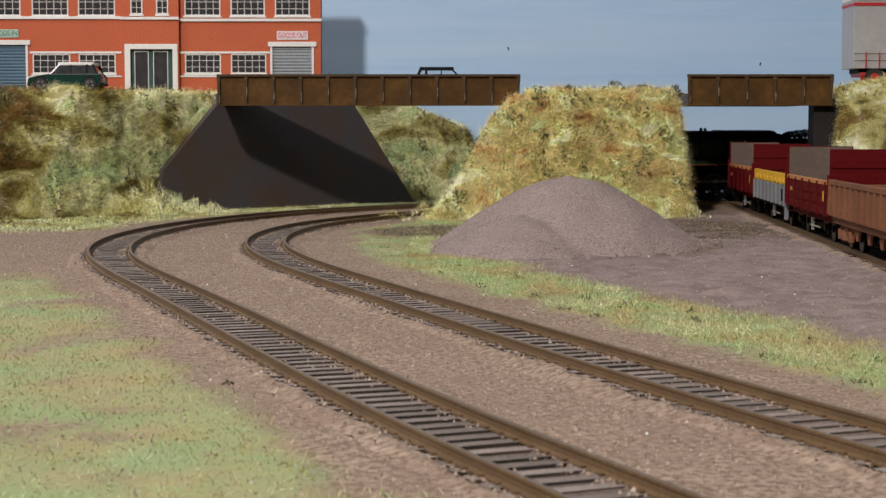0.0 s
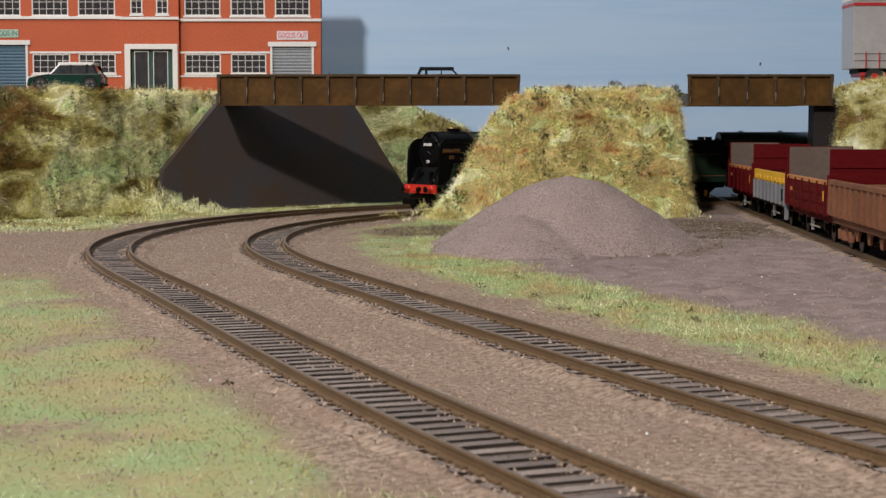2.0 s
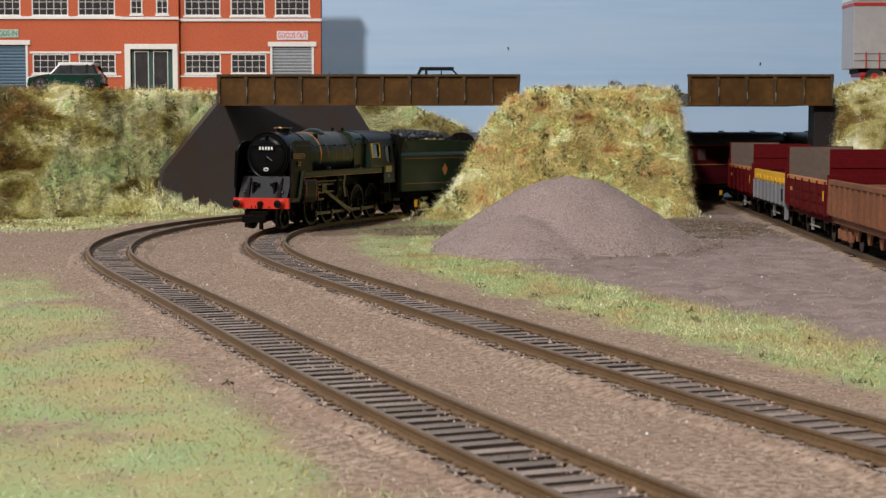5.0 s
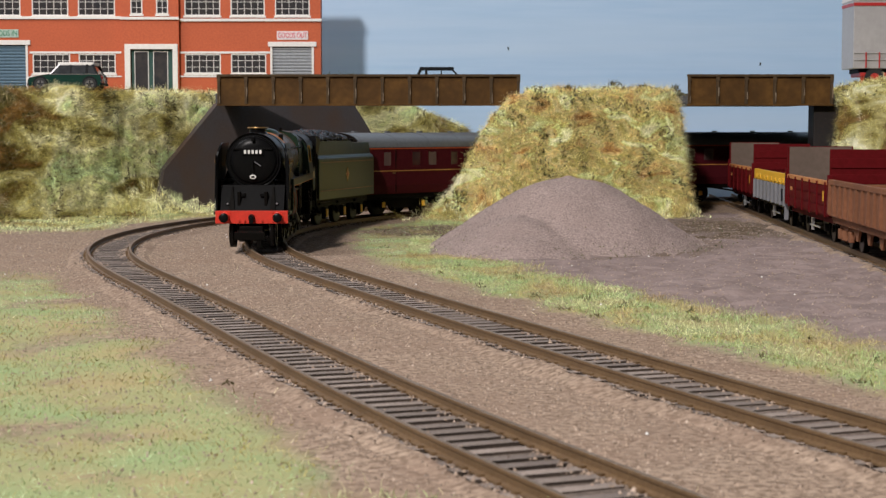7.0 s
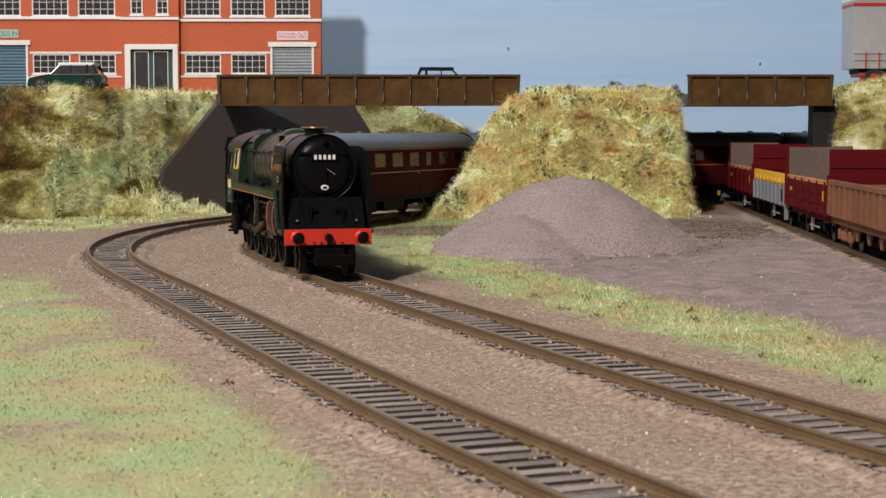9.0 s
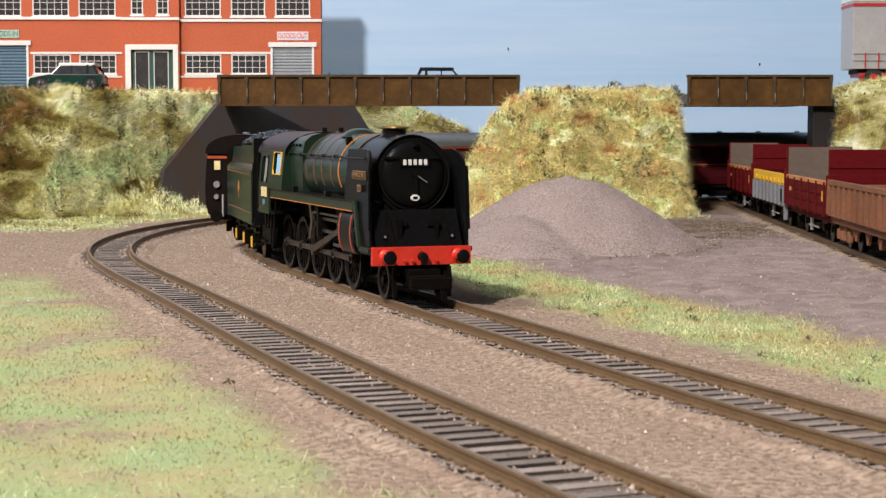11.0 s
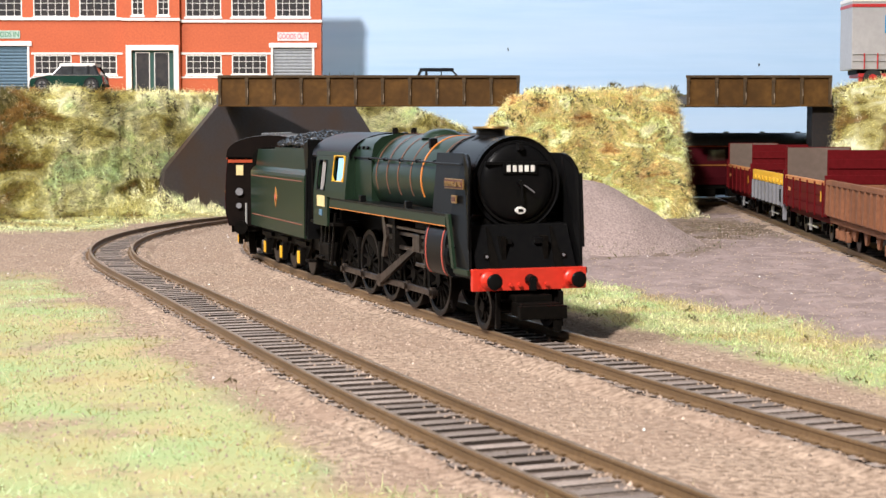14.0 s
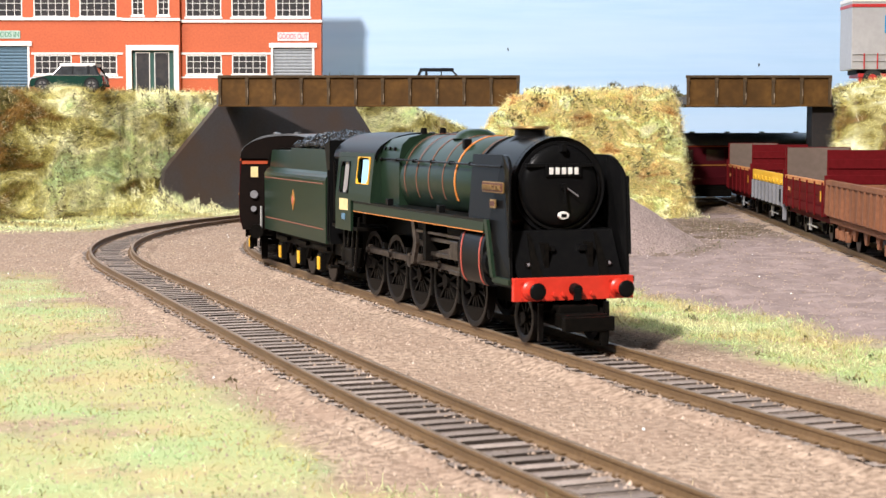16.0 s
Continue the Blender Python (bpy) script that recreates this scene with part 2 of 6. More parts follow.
def bed(c):
    """Height of the dust between the sleepers: it buries them in places."""
    return 0.95 + 0.6 * noise.noise((c[0] / 60, c[1] / 60, 4.5)) + 0.25 * noise.noise((c[0] / 14, c[1] / 14, 2.5))


def make_track(name, line, s0, s1, label, group):
    track = thing(name, label, "railway track", group=group)
    for side in (-1, 1):
        prof = [(o, z + RH - 3.1) for o, z in ((-1.3, 0.6), (1.3, 0.6), (1.3, 0.95), (0.35, 1.25), (0.35, 2.3), (0.55, 2.5), (0.55, 3.0), (0.4, 3.1), (-0.4, 3.1), (-0.55, 3.0), (-0.55, 2.5), (-0.35, 2.3), (-0.35, 1.25), (-1.3, 0.95))]
        rings = []
        for s in np.arange(s0, s1, 8.0):
            c, h = line.at(s), line.heading(s)
            nx, ny = -math.sin(h), math.cos(h)
            rings.append([(c[0] + nx * (side * 8.75 + o), c[1] + ny * (side * 8.75 + o), z) for o, z in prof])
        bm = loft(rings)
        for f in bm.faces:
            if f.calc_center_median().z > RH - 0.02:
                f.material_index = 1
        part("rail", bm, ["rail", "rail_top"], track)
    rings = []
    for s in np.arange(s0, s1, 8.0):
        c, h = line.at(s), line.heading(s)
        nx, ny = -math.sin(h), math.cos(h)
        w = 13.6 + 1.0 * noise.noise((c[0] / 9, c[1] / 9, 0.5))
        rings.append([(c[0] + nx * o, c[1] + ny * o, z) for o, z in ((-w, -0.6), (-w + 2.5, bed(c)), (w - 2.5, bed(c)), (w, -0.6))])
    part("trackbed", loft(rings), "trackbed", track)
    # sand lying over the sleeper ends, uneven along the way
    for side in (-1, 1):
        rings = []
        for s in np.arange(s0, s1, 2.6):
            c, h = line.at(s), line.heading(s)
            nx, ny = -math.sin(h), math.cos(h)
            k = noise.noise((c[0] / 17, c[1] / 17, 3.5 + side)) + 0.6 * noise.noise((c[0] / 4.5, c[1] / 4.5, 8.5 + side))
            inner = 11.4 - 0.7 * k
            rings.append([(c[0] + nx * o * side, c[1] + ny * o * side, z) for o, z in ((inner - 0.6, 0.4), (inner, 1.2 + 0.4 * k), (12.4, 1.5 + 0.5 * k), (14.5, 0.95 + 0.3 * k), (18.5, -0.4), (12.0, -0.6))])
        part("ballast_shoulder", loft(rings), "sand", track, smooth=True)
    bm = box(-1.55, 1.55, -12.6, 12.6, -0.8, 1.5, 0.0)
    for f in bm.faces:
        if f.normal.z > 0.9:
            f.material_index = 1
    for y in (-8.75, 8.75):
        for d in (-1.5, 1.5):
            add_box(bm, -0.6, 0.6, y + d - 0.5, y + d + 0.5, 1.3, 1.95, 0.0, 2)
    first = part("sleeper", bm, ["sleeper", "sleeper_top", "rail"], track)
    rnd = random.Random(5)
    s = s0 + 2
    while s < s1:
        c = line.at(s)
        m = P(c[0], c[1], rnd.uniform(-0.1, 0.08), 0, 0, math.degrees(line.heading(s)) + rnd.uniform(-1.2, 1.2))
        if first is not None:
            first.matrix_basis = m
            ob, first = first, None
            mesh = ob.data
        else:
            ob = new("sleeper", mesh)
            ob.parent = track
            ob.matrix_basis = m
        s += 6.25
    return track


make_track("track", line_outer, -75, 1280, "weathered model track with rusty rails on dark sleepers", "curved running lines")
make_track("track", line_inner, -75, 1280, "weathered model track with rusty rails, train running on it", "curved running lines")
make_track("siding_track", line_siding, -40, 860, "siding track under the parked goods wagons", "")

# ---- backdrop and hall ----
part_sky = part("backdrop", box(-1700, 1300, 1300, 1312, -20, 620), "sky")
for x, z, h, tilt in ((51, 117.5, 2.4, -18), (248, 105.5, 2.2, 8)):
    part("paint_chip", box(-0.45, 0.45, -0.3, 0.3, -h / 2, h / 2, 0.1), "dark_card", part_sky, at=P(x, 1299.9, z, 0, tilt, 0))
tagged(part_sky, "pale blue painted sky board behind the layout", "backdrop", kind="structure")
for nm, b in (("wall_south", (-2600, 2600, -2300, -2250, -900, 2000)), ("wall_north", (-2600, 2600, 2600, 2650, -900, 2000)),
              ("wall_west", (-2650, -2600, -2300, 2650, -900, 2000)), ("wall_east", (2600, 2650, -2300, 2650, -900, 2000)),
              ("ceiling", (-2650, 2650, -2300, 2650, 2000, 2050)), ("floor", (-2650, 2650, -2300, 2650, -950, -900))):
    tagged(part(nm, box(*b), "plaster"), "plain off-white hall surface", nm.split("_")[0], kind="structure")

board = thing("baseboard", "plywood layout baseboard on plain wooden legs", "table", kind="structure")
part("board_top", box(-1720, 1320, -260, 1340, -22, -4), "plywood", board)
for x in (-1680, 1280):
    for y in (-220, 1300):
        part("leg", box(x - 25, x + 25, y - 25, y + 25, -900, -22), "plywood", board)

# ---- bridges ----
def girder(x0, x1, y, label):
    g = thing("bridge_girder", label, "bridge", group="road bridges")
    part("web", box(x0 + 1, x1 - 1, y + 1.2, y + 2.6, 71, 89), "girder", g)
    part("top_flange", box(x0, x1, y - 0.6, y + 4, 89, 90.6, 0.2), "girder_edge", g)
    part("bottom_flange", box(x0, x1, y - 0.2, y + 4, 70, 71.3, 0.2), "girder", g)
    n = max(2, round((x1 - x0) / 17.8))
    for i in range(n + 1):
        x = x0 + 1.2 + (x1 - x0 - 2.4) * i / n
        st = part("stiffener", box(x - 0.9, x + 0.9, y - 0.4, y + 1.3, 71.3, 88.9, 0.15), "girder_edge", g)
        part("gusset", box(x - 1.2, x + 1.2, y - 0.55, y + 0.2, 85.8, 88.95, 0.15), "girder_edge", st)
        z = 72 + 6 * ((i * 37) % 10) / 10
        part("paint_chip", box(x + 0.35, x + 0.92, y - 0.45, y - 0.38, z, z + 4 + 3 * ((i * 53) % 7) / 7), "girder_chip", st)
    return g


girder(-148.5, 50.8, 1090, "brown painted plate girder with vertical stiffeners over the tracks")
girder(160.5, 256.5, 1090, "short brown plate girder over the siding")
for x0, x1, y1 in ((-150, 104, 1146), (104, 258, 1245)):
    deck = part("road_deck", box(x0, x1, 1094, y1, 71.5, 78), "road")
    tagged(deck, "grey road deck between embankments", "road deck", kind="structure")

# abutment wall leaning back along the outer track
wall_dir, wall_back = Vector((0.727, 0.687, 0)), Vector((-0.687, 0.727, 0))


def on_wall(along, z, deep=0.0):
    return Vector((-205, 1065, 0)) + wall_dir * along + wall_back * (14 * z / 72 + deep) + Vector((0, 0, z))


outline = ((24, -2), (254, -2), (206, 72), (84, 72), (34, 28))
bm = loft([[on_wall(a, z) for a, z in outline], [on_wall(a, z, 5) for a, z in outline]])
tagged(part("abutment_wall", bm, "concrete"), "dark grey sloping bridge abutment wall beside the track", "retaining wall", kind="structure")
# pier under the deck: its shadow is put into the near-black colour
tagged(part("abutment_wall", box(245, 262, 1096, 1113, -1, 71.4, 0.8), "dark_card"), "bridge pier at the edge of the bank, shade painted into its colour", "retaining wall", kind="structure")

# ---- embankments: heights over the plan ----
def left_of(X, Y, ax, ay, bx, by):
    d = math.hypot(bx - ax, by - ay)
    return ((bx - ax) * (Y - ay) - (by - ay) * (X - ax)) / d


def left_bank_height(X, Y):
    front = Y - np.interp(X, (-420, -330, -270, -238, -222, -205, -184, -150), (880, 925, 968, 1006, 1034, 1066, 1097, 1145)) + 7 * lumps(X, Y, 30, 6.0)
    wall = left_of(X, Y, -205, 1065, -20, 1240) - 2
    along = (X + 205) * 0.727 + (Y - 1065) * 0.687
    wall = wall * 1.1 + 60 * (1 - smooth(40, 80, along))
    inside = np.minimum(front, wall)
    rise = np.minimum(smooth(2, np.interp(X, (-330, -250, -225), (95, 50, 24)), front), smooth(2, np.interp(X, (-35, 5), (30, 13)), wall))
    top = 79 + 1.6 * lumps(X, Y, 16, 41.0) * (Y < 1062) - 32 * smooth(-70, 55, X)
    return -2 + (top + 2) * rise + 2.2 * lumps(X, Y, 13, 2.0) * smooth(0, 12, inside) * (1 - 0.8 * smooth(55, 75, inside))


def mound_height(X, Y):
    right = -line_inner.distance(X, Y)
    front = Y - np.interp(X, (0, 60, 150), (985, 985, 1012)) + 5 * lumps(X, Y, 25, 4.0)
    side = 154.5 - X + 2.5 * lumps(X, Y, 20, 9.0)
    rise = np.minimum(np.minimum(smooth(17, 48, right), smooth(0, 46, front)), smooth(0, 9, side))
    return -2 + 80.5 * rise + 2.4 * lumps(X, Y, 12, 5.0) * smooth(0.02, 0.3, rise)


def right_bank_height(X, Y):
    rise = np.minimum(np.minimum(smooth(254, 263, X + 2 * lumps(X, Y, 18, 7.7)), 1 - smooth(1162, 1176, Y)), smooth(1022, 1066, Y))
    return -2 + (82 + 0.22 * (X - 258) * smooth(0, 30, X - 258) + 3 * lumps(X, Y, 16, 3.0)) * rise


def roughen(X, Y, Z, amount, size):
    """Pushes a height grid in and out along its normal, by noise in space."""
    p = np.stack([X, Y, Z], -1)
    nrm = np.cross(np.gradient(p, axis=1), np.gradient(p, axis=0))
    nrm /= np.linalg.norm(nrm, axis=-1)[..., None] + 1e-9
    flat = p.reshape(-1, 3)
    d = np.array([noise.noise((a / size, b / size, c / size)) + 0.5 * noise.noise((a / size * 2.3, b / size * 2.3, c / size * 2.3)) for a, b, c in flat]).reshape(Z.shape)
    keep = smooth(0.5, 8, Z)
    p = p + nrm * (d * amount * keep)[..., None]
    return p[..., 0], p[..., 1], p[..., 2]


banks = []
for nm, box_, fn, lab, amount in (("embankment", (-420, 75, 880, 1296), left_bank_height, "grassy railway embankment carrying the factory yard", 4.0),
                                  ("embankment", (-30, 166, 965, 1128), mound_height, "steep grassy mound between the two bridges", 3.0),
                                  ("embankment", (252, 620, 1015, 1180), right_bank_height, "grassy bank beside the siding", 3.0)):
    ob, X, Y, Z = grid_mesh(nm, *box_, 3.4, fn, "earth")
    steep = np.hypot(*np.gradient(Z, 3.4))
    X, Y, Z = roughen(X, Y, Z, amount * smooth(0.05, 0.5, steep), 17)
    ob.data.vertices.foreach_set("co", (np.c_[X.ravel(), Y.ravel(), Z.ravel()] * MM).astype(np.float32).ravel())
    ob.data.update()
    tagged(ob, lab, "embankment", kind="structure")
    banks.append((X, Y, Z, steep))


# ---- heap of gravel ----
def heap_height(X, Y):
    r = np.hypot((X - 59) / 66, (Y - 778) / 82) + 0.05 * lumps(X, Y, 22, 1.7)
    main = 42 * np.clip(1 - r, 0, 1) * (1 - 0.18 * np.exp(-(r / 0.22) ** 2))
    r2 = np.hypot((X - 34) / 42, (Y - 735) / 55) + 0.05 * lumps(X, Y, 15, 2.7)
    low = 22 * np.clip(1 - r2, 0, 1) * (1 - 0.2 * np.exp(-(r2 / 0.25) ** 2))
    return np.maximum(main, low) - 1.0 + 0.7 * lumps(X, Y, 14, 4.4) + 0.3 * lumps(X, Y, 4.1, 9.4)


heap, *_ = grid_mesh("spoil_heap", -20, 140, 680, 870, 1.6, heap_height, "gravel")
heap["kind"] = ""
tagged(heap, "pale grey-brown heap of fine gravel in the yard", "gravel heap")

# ---- writing ----
def text_part(name, words, size, mat, parent, at, depth=0.15, width=None):
    cu = bpy.data.curves.new(name, "FONT")
    cu.body, cu.size, cu.extrude, cu.align_x, cu.align_y = words, size * MM, depth * MM, "CENTER", "CENTER"
    tmp = new("writing", cu)
    bpy.context.view_layer.update()
    me = bpy.data.meshes.new_from_object(tmp.evaluated_get(bpy.context.evaluated_depsgraph_get()))
    me.name = name
    if width:
        span = max(v.co.x for v in me.vertices) - min(v.co.x for v in me.vertices)
        for v in me.vertices:
            v.co.x *= width * MM / span
    bpy.data.objects.remove(tmp)
    bpy.data.curves.remove(cu)
    me.materials.clear()
    me.materials.append(M[mat])
    ob = new(name, me)
    ob.parent, ob.matrix_basis = parent, at
    return ob


# ---- factory ----
M["pink"] = material("sign_red", (0.75, 0.12, 0.16, 1), None, rough=0.6, bump=0)
M["sign_white"] = material("sign_white", (0.78, 0.70, 0.70, 1), None, rough=0.6, bump=0, mix_c=0.1)
M["sign_green"] = material("sign_green", (0.03, 0.22, 0.12, 1), None, rough=0.6, bump=0)
M["sign_pale"] = material("sign_pale", (0.42, 0.55, 0.47, 1), None, rough=0.6, bump=0, mix_c=0.1)
M["door_green"] = material("door_green", (0.015, 0.075, 0.062, 1), None, rough=0.45, bump=0.02)
FY = 1200.0


def fx(px):
    return (px - 784) / 2.438


def fz(py):
    return 54.84 + (228.3 - py) / 2.438


def metal_window(parent, x0, x1, z0, z1, y, cols, rows):
    """Steel window let into the wall: glass behind, white frame and bars, sill."""
    w = part("window", box(x0, x1, y + 0.9, y + 1.3, z0, z1), "glass_dark", parent)
    bm = bmesh.new()
    for a, b, c, d in ((x0, x1, z0, z0 + 0.8), (x0, x1, z1 - 0.8, z1), (x0, x0 + 0.8, z0 + 0.8, z1 - 0.8), (x1 - 0.8, x1, z0 + 0.8, z1 - 0.8)):
        add_box(bm, a, b, y - 0.1, y + 0.9, c, d)
    part("frame", bm, "white", w)
    for i in range(1, cols):
        x = x0 + (x1 - x0) * i / cols
        part("glazing_bar", box(x - 0.17, x + 0.17, y + 0.3, y + 0.9, z0 + 0.8, z1 - 0.8), "white", w)
    for i in range(1, rows):
        z = z0 + (z1 - z0) * i / rows
        part("glazing_bar", box(x0 + 0.8, x1 - 0.8, y + 0.35, y + 0.9, z - 0.17, z + 0.17), "white", w)
    part("sill", box(x0 - 0.8, x1 + 0.8, y - 1.0, y + 0.1, z0 - 1.4, z0 - 0.05, 0.15), "white", w)
    return w


def roller_shutter(parent, x0, x1, z0, z1, y, mat):
    s = part("roller_shutter", box(x0, x1, y + 1.2, y + 1.6, z0, z1), mat, parent)
    n = 16
    for i in range(n):
        a = z0 + (z1 - z0) * i / n
        h = (z1 - z0) / n
        part("slat", prism([(y + 1.2, a + 0.1), (y + 0.6, a + 0.4), (y + 0.45, a + h * 0.6), (y + 1.2, a + h - 0.1)], "x", x0, x1), mat, s)
    part("lintel", box(x0 - 3, x1 + 3.5, y - 1.2, y + 0.4, z1, z1 + 3.4, 0.2), "white", s)
    part("jamb", box(x1, x1 + 1.6, y - 0.6, y + 0.4, z0, z1), "white", s)
    part("jamb", box(x0 - 1.6, x0, y - 0.6, y + 0.4, z0, z1), "white", s)


def wall_with_holes(x0, x1, z0, z1, y0, y1, holes):
    """Wall of blocks round rectangular openings."""
    xs = sorted({x0, x1, *[h[0] for h in holes], *[h[1] for h in holes]})
    zs = sorted({z0, z1, *[h[2] for h in holes], *[h[3] for h in holes]})
    bm = bmesh.new()
    for a, b in zip(xs, xs[1:]):
        for c, d in zip(zs, zs[1:]):
            mx, mz = (a + b) / 2, (c + d) / 2
            if any(h[0] < mx < h[1] and h[2] < mz < h[3] for h in holes):
                continue
            add_box(bm, a, b, y0, y1, c, d)
    bmesh.ops.remove_doubles(bm, verts=bm.verts, dist=0.001)
    return bm


def build_factory():
    f = thing("factory", "orange-red brick goods factory with white steel windows and shutters", "factory building")
    z0, z1 = 78, 188
    uppers = [(-28, 42), (62, 126), (143, 208), (330, 393), (411, 471), (489, 550)]
    lowers = [(62, 128), (143, 208), (330, 393), (411, 473)]
    holes = [(fx(a), fx(b), fz(30), fz(-18)) for a, b in uppers] + [(fx(a), fx(b), fz(131), fz(97)) for a, b in lowers]
    doors = [(fx(484), fx(553), 78, fz(84), "shutter"), (fx(-60), fx(50), 78, fz(81), "shutter_blue")]
    holes += [d[:4] for d in doors] + [(fx(222), fx(319), z0, z1)]
    part("front_wall", wall_with_holes(-440, fx(569), z0, z1, FY, FY + 3, holes), "brick_red", f)
    part("side_wall", box(fx(569) - 3, fx(569), FY + 3, FY + 14, z0, z1), "brick_red", f)
    part("back_wall", box(-440, fx(569) - 3, FY + 11, FY + 14, z0, z1), "brick_red", f)
    part("roof", box(-442, fx(569) + 1, FY - 1.5, FY + 15, z1, z1 + 3, 0.3), "white", f)
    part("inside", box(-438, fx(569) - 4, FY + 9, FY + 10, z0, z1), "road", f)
    for a, b in uppers:
        metal_window(f, fx(a), fx(b), fz(30), fz(-18), FY, 5, 4)
    for a, b in lowers:
        metal_window(f, fx(a), fx(b), fz(131), fz(97), FY, 5, 3)
    for d in doors:
        roller_shutter(f, *d[:4], FY, d[4])
    # projecting entrance bay
    by = FY - 4
    bay_holes = [(fx(237), fx(258), fz(28), fz(-18)), (fx(282), fx(303), fz(28), fz(-18)), (fx(236), fx(310), 78, fz(89))]
    bay = part("entrance_bay", wall_with_holes(fx(220), fx(321), z0, z1, by, FY + 3, bay_holes), "brick_red", f)
    for h in bay_holes[:2]:
        metal_window(f, *h, by, 2, 4)
    part("door_surround", box(fx(226), fx(236), by - 1, by + 0.5, 78, fz(80), 0.2), "white", f)
    part("door_surround", box(fx(310), fx(319), by - 1, by + 0.5, 78, fz(80), 0.2), "white", f)
    part("door_surround", box(fx(236), fx(310), by - 1, by + 0.5, fz(89), fz(80), 0.2), "white", f)
    part("door_frame", box(fx(236), fx(310), by + 2.2, by + 2.6, 78, fz(89)), "door_green", f)
    for a, b in ((242, 267), (275, 301)):
        d = part("door", box(fx(a), fx(b), by + 1.6, by + 2.2, 79, fz(92)), "white", f, "glazed green and white door leaf")
        part("pane", box(fx(a) + 0.55, fx(b) - 0.55, by + 1.4, by + 1.7, 79.9, fz(92) - 0.6), "glass_dark", d)
    # bands
    for a, b, y, za in ((-60, 220, FY, 33.5), (321, 569, FY, 37.5), (219, 322, by, 35)):
        part("cornice", box(fx(a), fx(b) + (0.8 if b == 569 else 0), y - 1.3, y + 0.2, fz(za + 2.6), fz(za - 2.2), 0.2), "white", f)
    for a, b in ((57, 220), (321, 480)):
        part("lintel_band", box(fx(a), fx(b), FY - 0.7, FY + 0.2, fz(96.2), fz(92.5)), "white", f)
        part("sill_band", box(fx(a), fx(b), FY - 0.7, FY + 0.2, fz(137.5), fz(134.8)), "white", f)
    sign = part("sign", box(fx(492), fx(547), FY - 0.6, FY, fz(72), fz(57)), "sign_white", f, "white sign with red lettering")
    text_part("lettering", "GOODS OUT", 5.4, "pink", sign, P(fx(519.5), FY - 0.7, fz(64.5), 90), width=21)
    sign = part("sign", box(fx(-15), fx(38), FY - 0.6, FY, fz(68), fz(54)), "sign_pale", f, "pale green sign with green lettering")
    text_part("lettering", "GOODS IN", 5.4, "sign_green", sign, P(fx(11.5), FY - 0.7, fz(61), 90), width=20)
    return f


build_factory()

# ---- small hatchback cars, scale length 48 ----
M["car_green"] = material("car_green", (0.012, 0.045, 0.032, 1), (0.010, 0.038, 0.028, 1), 300, 40, 0.18, bump=0)
M["car_silver"] = material("car_silver", (0.62, 0.62, 0.63, 1), (0.55, 0.55, 0.56, 1), 300, 40, 0.2, bump=0)
M["car_dark"] = material("car_dark", (0.012, 0.013, 0.015, 1), None, 300, 40, 0.6, bump=0, spec=0.1)
M["car_glass"] = material("car_glass", (0.02, 0.022, 0.025, 1), (0.04, 0.043, 0.047, 1), 200, 30, 0.08, bump=0)
M["tyre"] = material("tyre", (0.016, 0.016, 0.016, 1), None, 500, 50, 0.7)
M["chrome"] = material("chrome", (0.75, 0.75, 0.76, 1), (0.68, 0.68, 0.7, 1), 300, 40, 0.2, 0.9, 0)
M["lamp_glass"] = material("lamp_glass", (0.7, 0.7, 0.68, 1), None, 300, 40, 0.1, bump=0)
M["lamp_red"] = material("lamp_red", (0.35, 0.02, 0.015, 1), None, 300, 40, 0.15, bump=0)


def bevelled(bm, width, seg=2):
    bmesh.ops.bevel(bm, geom=list(bm.edges), offset=width, segments=seg, profile=0.7, affect="EDGES")
    return bm


def clear_glass():
    m = bpy.data.materials.new("clear_glass")
    m.use_nodes = True
    b = m.node_tree.nodes["Principled BSDF"]
    b.inputs["Base Color"].default_value = (0.9, 0.93, 0.95, 1)
    b.inputs["Transmission Weight"].default_value = 1
    b.inputs["Roughness"].default_value = 0.02
    b.inputs["IOR"].default_value = 1.06
    return m


M["clear_glass"] = clear_glass()


